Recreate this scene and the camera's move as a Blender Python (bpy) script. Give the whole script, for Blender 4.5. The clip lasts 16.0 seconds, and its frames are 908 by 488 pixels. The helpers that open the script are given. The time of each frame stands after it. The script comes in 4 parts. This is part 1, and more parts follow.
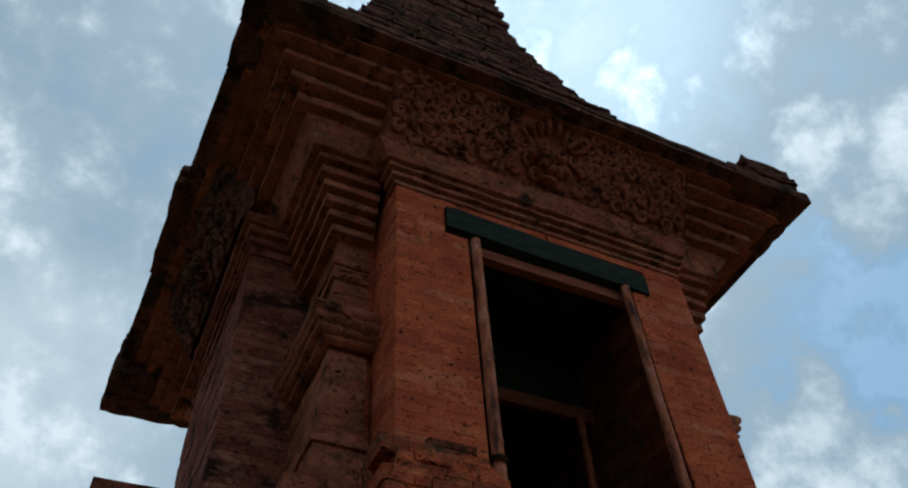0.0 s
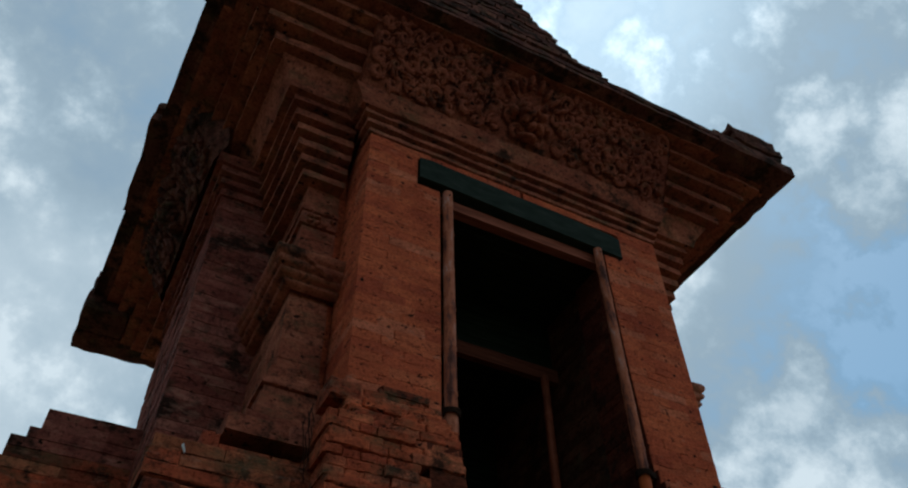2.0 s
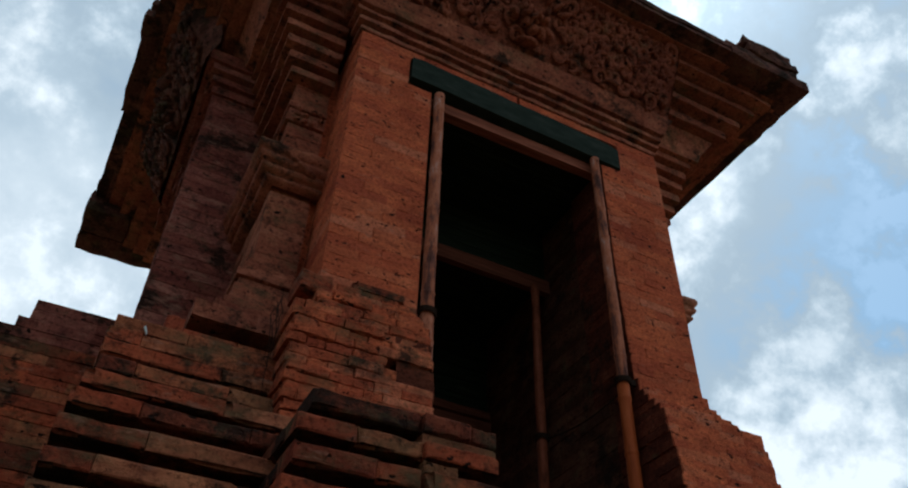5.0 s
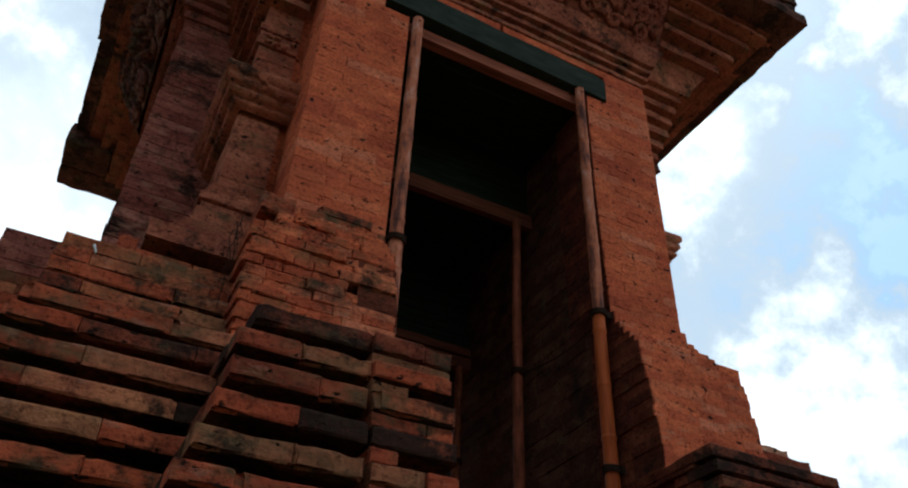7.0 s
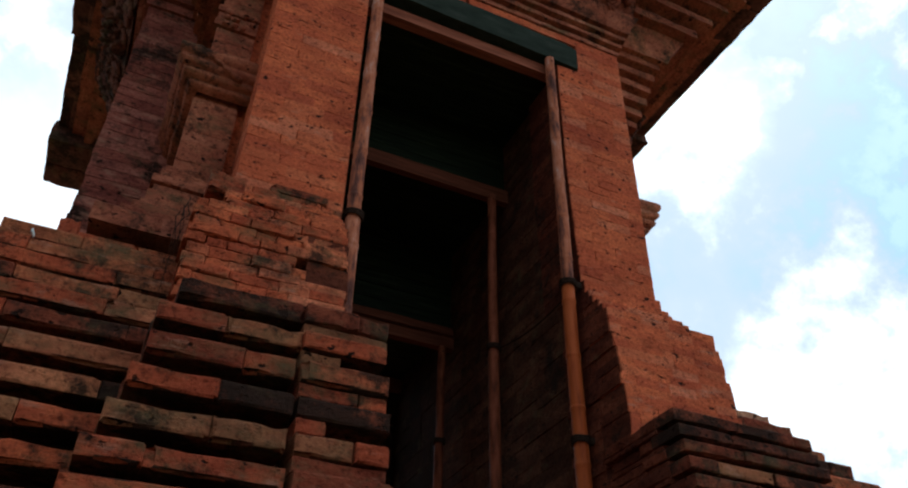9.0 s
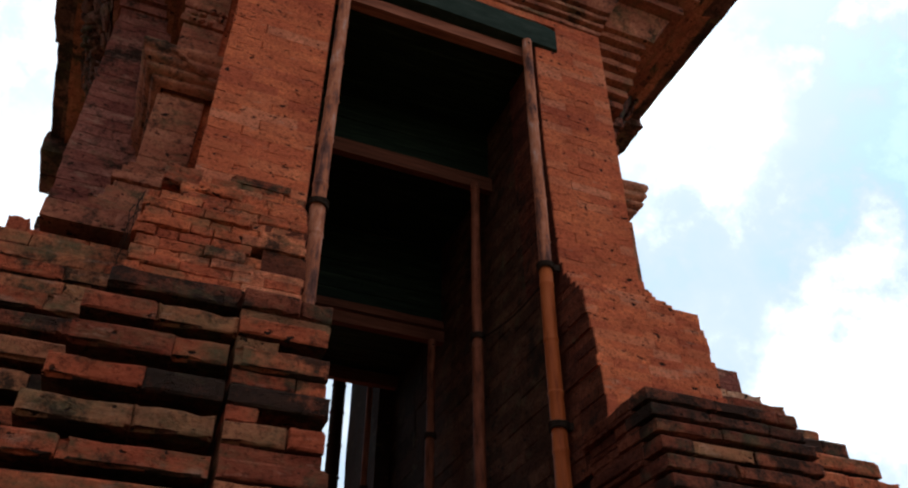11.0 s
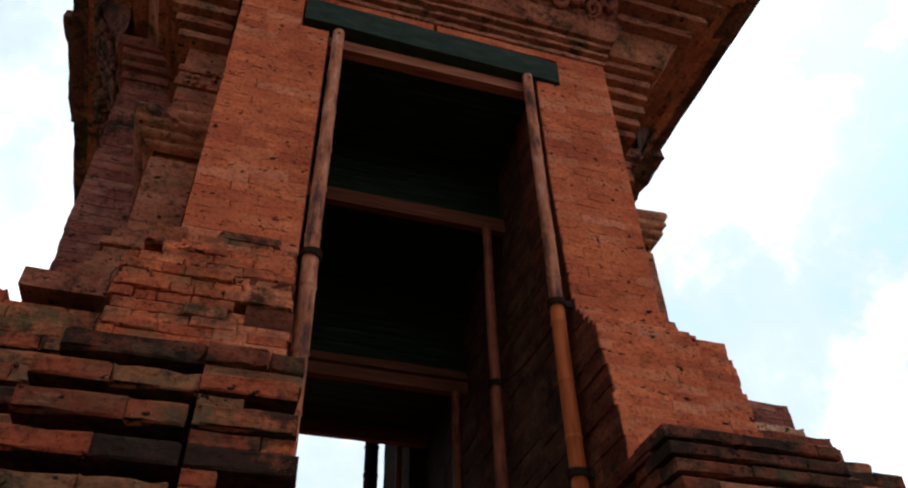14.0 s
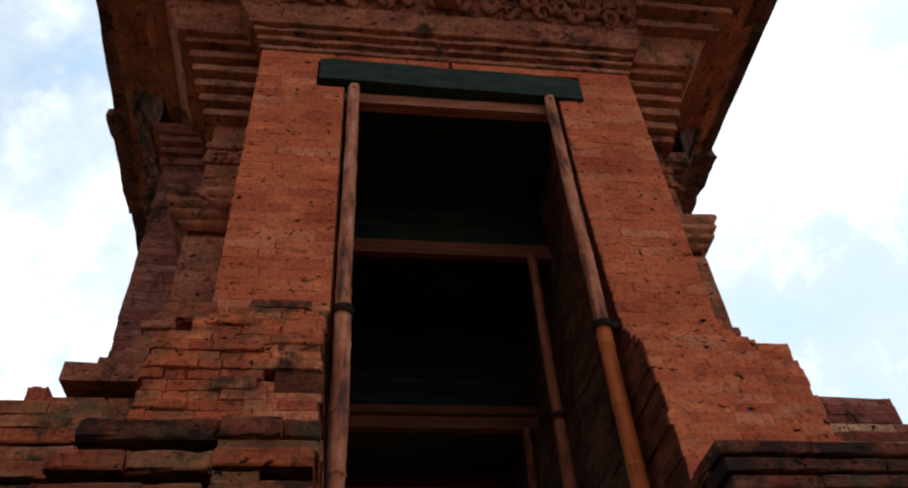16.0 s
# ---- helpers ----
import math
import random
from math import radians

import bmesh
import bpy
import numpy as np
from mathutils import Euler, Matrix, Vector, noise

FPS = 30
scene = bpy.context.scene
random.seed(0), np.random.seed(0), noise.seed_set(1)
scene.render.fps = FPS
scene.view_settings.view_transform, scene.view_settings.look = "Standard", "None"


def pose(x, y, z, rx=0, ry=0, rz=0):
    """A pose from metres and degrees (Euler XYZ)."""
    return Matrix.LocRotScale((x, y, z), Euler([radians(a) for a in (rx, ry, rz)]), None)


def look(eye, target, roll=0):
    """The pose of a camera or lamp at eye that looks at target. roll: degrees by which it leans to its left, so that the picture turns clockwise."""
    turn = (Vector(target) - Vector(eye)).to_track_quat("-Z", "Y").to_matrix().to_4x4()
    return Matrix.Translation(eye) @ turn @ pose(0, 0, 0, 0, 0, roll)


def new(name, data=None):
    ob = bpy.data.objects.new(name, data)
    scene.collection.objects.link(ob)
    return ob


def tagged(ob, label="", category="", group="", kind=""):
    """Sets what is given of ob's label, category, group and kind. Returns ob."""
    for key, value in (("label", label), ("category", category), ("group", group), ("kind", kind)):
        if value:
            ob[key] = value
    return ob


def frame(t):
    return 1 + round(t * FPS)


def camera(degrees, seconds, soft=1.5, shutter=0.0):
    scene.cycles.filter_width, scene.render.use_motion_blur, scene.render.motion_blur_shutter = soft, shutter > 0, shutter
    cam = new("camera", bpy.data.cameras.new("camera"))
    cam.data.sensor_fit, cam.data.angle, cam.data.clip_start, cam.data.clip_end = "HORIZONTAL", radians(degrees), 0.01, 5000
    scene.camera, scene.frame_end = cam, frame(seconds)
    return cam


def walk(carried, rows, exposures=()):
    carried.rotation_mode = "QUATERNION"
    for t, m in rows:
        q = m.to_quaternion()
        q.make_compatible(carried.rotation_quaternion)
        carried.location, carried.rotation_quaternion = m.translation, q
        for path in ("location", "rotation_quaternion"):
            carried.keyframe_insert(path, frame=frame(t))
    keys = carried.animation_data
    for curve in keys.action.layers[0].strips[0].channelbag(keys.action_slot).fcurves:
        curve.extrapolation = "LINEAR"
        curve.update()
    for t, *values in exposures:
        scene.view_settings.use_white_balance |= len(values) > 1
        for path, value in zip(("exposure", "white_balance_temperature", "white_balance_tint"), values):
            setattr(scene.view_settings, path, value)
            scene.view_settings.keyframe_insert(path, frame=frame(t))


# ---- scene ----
cam = camera(59.1, 16.0, 2.1)
PATH = [
    (0, (-2.641, -3.362, 1.65), (-2.02, -2.203, 3.157), -4.4),
    (0.5, (-2.6, -3.355, 1.646), (-1.967, -2.197, 3.149), -4.3),
    (1, (-2.549, -3.352, 1.651), (-1.901, -2.186, 3.141), -3.7),
    (1.5, (-2.5, -3.346, 1.64), (-1.845, -2.166, 3.117), -2.8),
    (2, (-2.431, -3.356, 1.657), (-1.772, -2.137, 3.099), -1.4),
    (2.5, (-2.382, -3.35, 1.645), (-1.724, -2.107, 3.066), -0.5),
    (3, (-2.308, -3.35, 1.643), (-1.651, -2.071, 3.034), -0.1),
    (3.5, (-2.274, -3.351, 1.64), (-1.612, -2.048, 3.005), -0.2),
    (6, (-1.99, -3.254, 1.598), (-1.325, -1.858, 2.866), 3.1),
    (6.5, (-1.931, -3.23, 1.605), (-1.252, -1.816, 2.846), 3.0),
    (7, (-1.868, -3.223, 1.6), (-1.177, -1.793, 2.815), 2.6),
    (7.5, (-1.819, -3.224, 1.594), (-1.12, -1.787, 2.796), 2.0),
    (8, (-1.74, -3.222, 1.593), (-1.037, -1.78, 2.787), 1.3),
    (8.5, (-1.661, -3.228, 1.582), (-0.964, -1.784, 2.777), 0.9),
    (9, (-1.54, -3.25, 1.584), (-0.879, -1.788, 2.778), 1.1),
    (11.5, (-1.156, -3.201, 1.578), (-0.558, -1.718, 2.78), 0.2),
    (12, (-1.088, -3.143, 1.584), (-0.495, -1.651, 2.776), 1.4),
    (12.5, (-1.048, -3.137, 1.579), (-0.457, -1.638, 2.763), 1.7),
    (13, (-0.996, -3.117, 1.597), (-0.425, -1.622, 2.795), 0.8),
    (13.5, (-0.966, -3.112, 1.614), (-0.432, -1.638, 2.857), -0.4),
    (14, (-0.921, -3.11, 1.643), (-0.453, -1.674, 2.954), -1.6),
    (14.5, (-0.877, -3.118, 1.649), (-0.472, -1.696, 2.995), -2.0),
    (15, (-0.799, -3.117, 1.652), (-0.471, -1.689, 3.013), -2.3),
    (15.5, (-0.731, -3.111, 1.674), (-0.445, -1.683, 3.044), -3.2),
    (16, (-0.627, -3.102, 1.698), (-0.375, -1.683, 3.085), -4.6),
]
EXPOSURE = [(0.0, 0.12, 5600, 0), (2.5, -0.02, 5600, 0), (3.5, 0.07, 5650, 1), (6.0, 0.64, 5850, 5), (7.0, 0.88, 5950, 6), (9.0, 1.05, 6000, 8), (12.0, 1.18, 6200, 10), (14.0, 1.24, 6250, 10), (16.0, 1.20, 6250, 10)]
walk(cam, [(t, look(eye, target, roll)) for t, eye, target, roll in PATH], EXPOSURE)

# ---- world and sun ----
SUN_WAY = Vector((0.312, 0.316, 0.896)).normalized()
world = bpy.data.worlds.new("sky")
scene.world = world
world.use_nodes = True
wt = world.node_tree
wt.nodes.clear()


def wnode(kind, **values):
    n = wt.nodes.new(kind)
    for key, value in values.items():
        n.inputs[key].default_value = value
    return n


sky = wt.nodes.new("ShaderNodeTexSky")
sky.sky_type, sky.sun_disc = "NISHITA", False
sky.sun_elevation = math.asin(SUN_WAY.z)
sky.sun_rotation = math.atan2(SUN_WAY.x, SUN_WAY.y)
sky.dust_density, sky.air_density = 1.5, 1.2
sky_light = wnode("ShaderNodeBackground", Strength=0.13)
haze = wt.nodes.new("ShaderNodeMix")
haze.data_type, haze.blend_type = "RGBA", "MULTIPLY"
haze.inputs[0].default_value, haze.inputs[7].default_value = 1.0, (1.0, 1.06, 1.0, 1)
wt.links.new(sky.outputs[0], haze.inputs[6])
wt.links.new(haze.outputs[2], sky_light.inputs[0])
coord = wt.nodes.new("ShaderNodeTexCoord")
stretch = wt.nodes.new("ShaderNodeMapping")
stretch.inputs["Scale"].default_value = (1.0, 1.0, 0.75)
stretch.inputs["Location"].default_value = (3.1, 0.4, 0.2)
wt.links.new(coord.outputs["Generated"], stretch.inputs[0])
broad = wnode("ShaderNodeTexNoise", Scale=2.6, Detail=7.0, Roughness=0.55, Distortion=0.6)
wt.links.new(stretch.outputs[0], broad.inputs["Vector"])
fine = wnode("ShaderNodeTexNoise", Scale=14.0, Detail=10.0, Roughness=0.60, Distortion=0.0)
wt.links.new(coord.outputs["Generated"], fine.inputs["Vector"])


def wmath(kind, a, b):
    n = wt.nodes.new("ShaderNodeMath")
    n.operation = kind
    for k, v in enumerate((a, b)):
        if isinstance(v, (int, float)):
            n.inputs[k].default_value = v
        else:
            wt.links.new(v, n.inputs[k])
    return n.outputs[0]


def bank(way, radius, weight):
    """A heap of cloud, or with a negative weight a rift of blue, round one direction of the sky."""
    d = wt.nodes.new("ShaderNodeVectorMath")
    d.operation = "DOT_PRODUCT"
    d.inputs[1].default_value = Vector(way).normalized()
    wt.links.new(coord.outputs["Generated"], d.inputs[0])
    n = wt.nodes.new("ShaderNodeMapRange")
    n.interpolation_type = "SMOOTHSTEP"
    n.inputs["From Min"].default_value, n.inputs["From Max"].default_value = math.cos(radius), 1.0
    n.inputs["To Min"].default_value, n.inputs["To Max"].default_value = 0.0, weight
    wt.links.new(d.outputs["Value"], n.inputs["Value"])
    return n.outputs[0]


# veil of thin cloud, with heaped clouds and blue rifts on the sunny side
veil = wmath("MULTIPLY_ADD", broad.outputs[0], 0.62)
veil.node.inputs[2].default_value = 0.20
thick = veil
for way, radius, weight in (((0.71, 0.365, 0.60), 0.22, -0.13), ((0.75, 0.40, 0.53), 0.18, -0.10), ((0.69, 0.49, 0.537), 0.15, -0.06), ((0.50, 0.63, 0.59), 0.12, -0.06), ((-0.30, 0.62, 0.72), 0.35, 0.03),
                            ((0.47, 0.50, 0.73), 0.24, 0.08), ((-0.09, 0.82, 0.565), 0.20, 0.10), ((-0.3, 0.75, 0.58), 0.35, 0.05)):
    thick = wmath("ADD", thick, bank(way, radius, weight))
puffs = 0.0
for way, radius, weight in (((0.664, 0.268, 0.699), 0.13, 1.0), ((0.715, 0.51, 0.479), 0.13, 1.0), ((0.713, 0.57, 0.41), 0.15, 0.9),
                            ((0.53, 0.515, 0.674), 0.10, 0.9), ((0.541, 0.538, 0.646), 0.06, 0.9), ((-0.34, 0.774, 0.52), 0.14, 0.7)):
    puffs = wmath("MAXIMUM", puffs, bank(way, radius, weight)) if puffs else bank(way, radius, weight)
heap = wt.nodes.new("ShaderNodeMapRange")
heap.interpolation_type = "SMOOTHSTEP"
heap.inputs["From Min"].default_value, heap.inputs["From Max"].default_value = 0.46, 0.92
heap.inputs["To Max"].default_value = 0.34
wt.links.new(wmath("ADD", wmath("MULTIPLY", puffs, 0.24), fine.outputs[0]), heap.inputs["Value"])
wisp = wmath("MULTIPLY", wmath("SUBTRACT", fine.outputs[0], 0.5), 0.22)
depth_of_cloud = wmath("ADD", wmath("ADD", thick, wisp), heap.outputs[0])
cover = wt.nodes.new("ShaderNodeMapRange")
cover.inputs["From Min"].default_value, cover.inputs["From Max"].default_value = 0.28, 0.52
cover.inputs["To Min"].default_value, cover.inputs["To Max"].default_value = 0.55, 1.0
wt.links.new(depth_of_cloud, cover.inputs["Value"])
tone = wt.nodes.new("ShaderNodeValToRGB")
for position, colour in ((0.34, (0.21, 0.345, 0.48)), (0.47, (0.42, 0.49, 0.555)), (0.60, (0.57, 0.635, 0.69)), (0.82, (1.0, 1.0, 1.0))):
    e = tone.color_ramp.elements.new(position)
    e.color = (*colour, 1)
tone.color_ramp.elements.remove(tone.color_ramp.elements[0])
tone.color_ramp.elements.remove(tone.color_ramp.elements[-1])
wt.links.new(depth_of_cloud, tone.inputs[0])
# thin cloud brightens towards the hidden sun
toward = wt.nodes.new("ShaderNodeVectorMath")
toward.operation = "DOT_PRODUCT"
toward.inputs[1].default_value = SUN_WAY
wt.links.new(coord.outputs["Generated"], toward.inputs[0])


def aureole(near, far, low, high):
    n = wt.nodes.new("ShaderNodeMapRange")
    n.interpolation_type = "SMOOTHSTEP"
    n.inputs["From Min"].default_value, n.inputs["From Max"].default_value = far, near
    n.inputs["To Min"].default_value, n.inputs["To Max"].default_value = low, high
    wt.links.new(toward.outputs["Value"], n.inputs["Value"])
    return n.outputs[0]


glow = wt.nodes.new("ShaderNodeMath")
glow.operation = "ADD"
wt.links.new(aureole(0.98, 0.88, 0.76, 0.84), glow.inputs[0])
wt.links.new(aureole(1.0, 0.955, 0.0, 0.6), glow.inputs[1])
cloud_light = wnode("ShaderNodeBackground", Strength=0.9)
# sky dimmed to the left, mostly out of view, added to darken left-facing walls
away = wt.nodes.new("ShaderNodeVectorMath")
away.operation = "DOT_PRODUCT"
away.inputs[1].default_value = Vector((-0.94, -0.33, 0.0)).normalized()
wt.links.new(coord.outputs["Generated"], away.inputs[0])
left_dim = wt.nodes.new("ShaderNodeMapRange")
left_dim.interpolation_type = "SMOOTHSTEP"
left_dim.inputs["From Min"].default_value, left_dim.inputs["From Max"].default_value = -0.1, 0.9
left_dim.inputs["To Min"].default_value, left_dim.inputs["To Max"].default_value = 1.0, 0.55
wt.links.new(away.outputs["Value"], left_dim.inputs["Value"])
wt.links.new(wmath("MULTIPLY", glow.outputs[0], left_dim.outputs[0]), cloud_light.inputs["Strength"])
wt.links.new(tone.outputs[0], cloud_light.inputs[0])
mixed = wt.nodes.new("ShaderNodeMixShader")
wt.links.new(cover.outputs[0], mixed.inputs[0])
wt.links.new(sky_light.outputs[0], mixed.inputs[1])
wt.links.new(cloud_light.outputs[0], mixed.inputs[2])
world_out = wt.nodes.new("ShaderNodeOutputWorld")
wt.links.new(mixed.outputs[0], world_out.inputs[0])

sun = new("sun", bpy.data.lights.new("sun", "SUN"))
sun.data.energy, sun.data.angle, sun.data.color = 2.2, radians(5), (1.0, 0.94, 0.86)
sun.matrix_world = look(SUN_WAY * 60, (0, 0, 0))

# ---- materials ----


def material(name, rough=0.85, metal=0.0):
    m = bpy.data.materials.new(name)
    m.use_nodes = True
    b = m.node_tree.nodes["Principled BSDF"]
    b.inputs["Roughness"].default_value, b.inputs["Metallic"].default_value = rough, metal
    b.inputs["Specular IOR Level"].default_value = 0.06
    return m, m.node_tree, b


def ramp(tree, source, stops):
    r = tree.nodes.new("ShaderNodeValToRGB")
    while len(r.color_ramp.elements) < len(stops):
        r.color_ramp.elements.new(0.5)
    for e, (p, c) in zip(r.color_ramp.elements, stops):
        e.position, e.color = p, (*c, 1)
    tree.links.new(source, r.inputs[0])
    return r.outputs[0]


def texnoise(tree, vector, scale, detail=6.0, rough=0.6):
    n = tree.nodes.new("ShaderNodeTexNoise")
    n.inputs["Scale"].default_value, n.inputs["Detail"].default_value, n.inputs["Roughness"].default_value = scale, detail, rough
    tree.links.new(vector, n.inputs["Vector"])
    return n.outputs[0]


def mix(tree, kind, fac, a, b):
    n = tree.nodes.new("ShaderNodeMix")
    n.data_type, n.blend_type = "RGBA", kind
    for k, v in ((0, fac), (6, a), (7, b)):
        if isinstance(v, (int, float)):
            n.inputs[k].default_value = v
        elif isinstance(v, tuple):
            n.inputs[k].default_value = (*v, 1)
        else:
            tree.links.new(v, n.inputs[k])
    return n.outputs[2]


def brick_material(name, stops, moss, dark, pits=0.55, island=False, holes=0.64, pale=0.68, calm=0.0):
    """Fired brick: a tone for each piece, mottling, pits, dark lichen, moss and pale salt streaks."""
    m, t, b = material(name, 0.9)
    where = t.nodes.new("ShaderNodeNewGeometry")
    pos = where.outputs["Position"]
    if island:
        pick = where.outputs["Random Per Island"]
    else:
        pick = t.nodes.new("ShaderNodeObjectInfo").outputs["Random"]
    base = ramp(t, pick, stops)
    flat = t.nodes.new("ShaderNodeMapping")
    flat.inputs["Scale"].default_value = (1.0, 1.0, 1.7)
    t.links.new(pos, flat.inputs[0])
    mottle = ramp(t, texnoise(t, flat.outputs[0], 5.5, 9.0, 0.7), [(0.30, (0.42, 0.38, 0.40)), (0.46, (0.92, 0.86, 0.85)), (0.56, (1.10, 1.08, 1.04)), (0.70, (1.50, 1.62, 1.55))])
    colour = mix(t, "MULTIPLY", 1.0 - 0.55 * calm, base, mottle)
    speck = ramp(t, texnoise(t, pos, 42.0, 6.0, 0.8), [(0.38, (0.30, 0.26, 0.26)), (0.47, (0.95, 0.94, 0.93)), (0.68, (1.18, 1.18, 1.18))])
    colour = mix(t, "MULTIPLY", 0.85, colour, speck)
    thin = t.nodes.new("ShaderNodeMapping")
    thin.inputs["Scale"].default_value = (4.0, 4.0, 14.0)
    t.links.new(pos, thin.inputs[0])
    bands = ramp(t, texnoise(t, thin.outputs[0], 3.0, 5.0, 0.65), [(0.32, (0.62, 0.58, 0.56)), (0.46, (1, 1, 1)), (0.72, (1.12, 1.1, 1.08))])
    colour = mix(t, "MULTIPLY", 0.28, colour, bands)
    patch = ramp(t, texnoise(t, pos, 1.7, 5.0, 0.6), [(0.32, (0.62, 0.56, 0.60)), (0.5, (1, 1, 1)), (0.68, (1.16, 1.22, 1.15))])
    colour = mix(t, "MULTIPLY", 0.8 - 0.3 * calm, colour, patch)
    lichen = ramp(t, texnoise(t, pos, 3.4, 10.0, 0.76), [(dark, (0, 0, 0)), (dark + 0.10, (0.92, 0.92, 0.92))])
    colour = mix(t, "MIX", lichen, colour, (0.026, 0.017, 0.012))
    green = ramp(t, texnoise(t, flat.outputs[0], 4.3, 8.0, 0.7), [(moss, (0, 0, 0)), (moss + 0.2, (0.75, 0.75, 0.75))])
    colour = mix(t, "MIX", green, colour, (0.135, 0.098, 0.046))
    streak = t.nodes.new("ShaderNodeMapping")
    streak.inputs["Scale"].default_value = (1.0, 1.0, 3.2)
    t.links.new(pos, streak.inputs[0])
    bloom = ramp(t, texnoise(t, streak.outputs[0], 5.0, 9.0, 0.68), [(pale, (0, 0, 0)), (pale + 0.12, (0.6, 0.6, 0.6))])
    colour = mix(t, "MIX", bloom, colour, (0.50, 0.25, 0.165))
    hole = ramp(t, texnoise(t, flat.outputs[0], 18.0, 3.0, 0.55), [(holes, (0, 0, 0)), (holes + 0.03, (1, 1, 1))])
    some = ramp(t, texnoise(t, pos, 5.0, 2.0), [(0.44, (0, 0, 0)), (0.49, (1, 1, 1))])
    hole = mix(t, "MULTIPLY", 1.0, hole, some)
    colour = mix(t, "MIX", hole, colour, (0.03, 0.015, 0.010))
    t.links.new(colour, b.inputs["Base Color"])
    bump = t.nodes.new("ShaderNodeBump")
    bump.inputs["Strength"].default_value, bump.inputs["Distance"].default_value = pits, 0.02
    height = mix(t, "SUBTRACT", 1.0, texnoise(t, flat.outputs[0], 22.0, 9.0, 0.75), hole)
    t.links.new(height, bump.inputs["Height"])
    t.links.new(bump.outputs[0], b.inputs["Normal"])
    return m


RED = [(0.0, (0.47, 0.098, 0.045)), (0.3, (0.57, 0.124, 0.052)), (0.7, (0.62, 0.148, 0.060)), (0.9, (0.60, 0.165, 0.078)), (1.0, (0.64, 0.192, 0.098))]
DULL = [(0.0, (0.19, 0.048, 0.027)), (0.35, (0.38, 0.080, 0.036)), (0.7, (0.50, 0.102, 0.043)), (1.0, (0.46, 0.140, 0.074))]
BROWN = [(0.0, (0.32, 0.098, 0.055)), (0.5, (0.40, 0.126, 0.070)), (1.0, (0.45, 0.160, 0.094))]
WORN = [(0.0, (0.20, 0.050, 0.028)), (0.25, (0.44, 0.092, 0.042)), (0.5, (0.58, 0.125, 0.052)), (0.75, (0.36, 0.150, 0.070)), (1.0, (0.54, 0.175, 0.085))]
M_PIER = brick_material("red_brick", RED, 0.66, 0.645, 0.8, False, 0.615, 0.59, 0.7)
M_FOOT = brick_material("worn_red_brick", RED, 0.49, 0.51, 1.0, False, 0.65, 0.60)
M_PALE = brick_material("pale_new_brick", [(0, (0.42, 0.20, 0.115)), (1, (0.48, 0.25, 0.15))], 0.7, 0.7, 0.5)
M_BASE = brick_material("weathered_brick", WORN, 0.475, 0.50, 1.0, False, 0.665, 0.58)
M_BASE_CORE = brick_material("weathered_brick_core", DULL, 0.52, 0.52, 0.9, True)
M_CORE = brick_material("inner_brick", RED, 0.66, 0.62, 0.7, True)
M_MOULD = brick_material("moulded_brick", BROWN, 0.51, 0.52, 1.0)
M_DULL = brick_material("dull_purple_brick", [(0, (0.26, 0.078, 0.056)), (0.5, (0.33, 0.100, 0.070)), (1, (0.40, 0.145, 0.105))], 0.56, 0.50, 1.0, pale=0.56)
M_ROOF = brick_material("roof_brick", [(0, (0.10, 0.050, 0.038)), (0.6, (0.19, 0.072, 0.048)), (1, (0.26, 0.115, 0.080))], 0.52, 0.47, 0.9, True)
# brick darkened to stand in for the gloom of the passage
M_PASSAGE_SHADE = brick_material("passage_shade_brick", [(0, (0.07, 0.029, 0.016)), (1, (0.14, 0.054, 0.029))], 0.55, 0.52, 0.8)
M_EAVE = brick_material("blackened_eave_brick", [(0, (0.11, 0.048, 0.036)), (0.5, (0.18, 0.070, 0.050)), (1, (0.25, 0.105, 0.075))], 0.52, 0.46, 0.9)
# near-black brick copy: painted shade for slots and the deep passage
M_SLOT_SHADE = brick_material("slot_shade_brick", [(0, (0.022, 0.013, 0.009)), (1, (0.055, 0.024, 0.015))], 0.56, 0.48, 1.0)
M_RELIEF = brick_material("carved_clay", BROWN, 0.56, 0.525, 0.9)
# lichen-black brick; also the shade painted on slot undersides and tops
M_LICHEN_SHADE = brick_material("lichen_shade_brick", [(0, (0.13, 0.042, 0.026)), (0.6, (0.27, 0.070, 0.036)), (1, (0.34, 0.092, 0.046))], 0.52, 0.415, 1.0)
# darker brick for faces turned into the doorway, their shade painted in
M_JAMB_SHADE = brick_material("jamb_shade_brick", [(0, (0.10, 0.028, 0.016)), (1, (0.20, 0.052, 0.026))], 0.6, 0.54, 0.9)


def plain(name, stops, scale, rough, stretch_by=(1, 1, 1), bump_by=0.3):
    m, t, b = material(name, rough)
    where = t.nodes.new("ShaderNodeNewGeometry")
    mp = t.nodes.new("ShaderNodeMapping")
    mp.inputs["Scale"].default_value = stretch_by
    t.links.new(where.outputs["Position"], mp.inputs[0])
    n = texnoise(t, mp.outputs[0], scale, 8.0, 0.65)
    t.links.new(ramp(t, n, stops), b.inputs["Base Color"])
    bump = t.nodes.new("ShaderNodeBump")
    bump.inputs["Strength"].default_value, bump.inputs["Distance"].default_value = bump_by, 0.006
    t.links.new(n, bump.inputs["Height"])
    t.links.new(bump.outputs[0], b.inputs["Normal"])
    return m


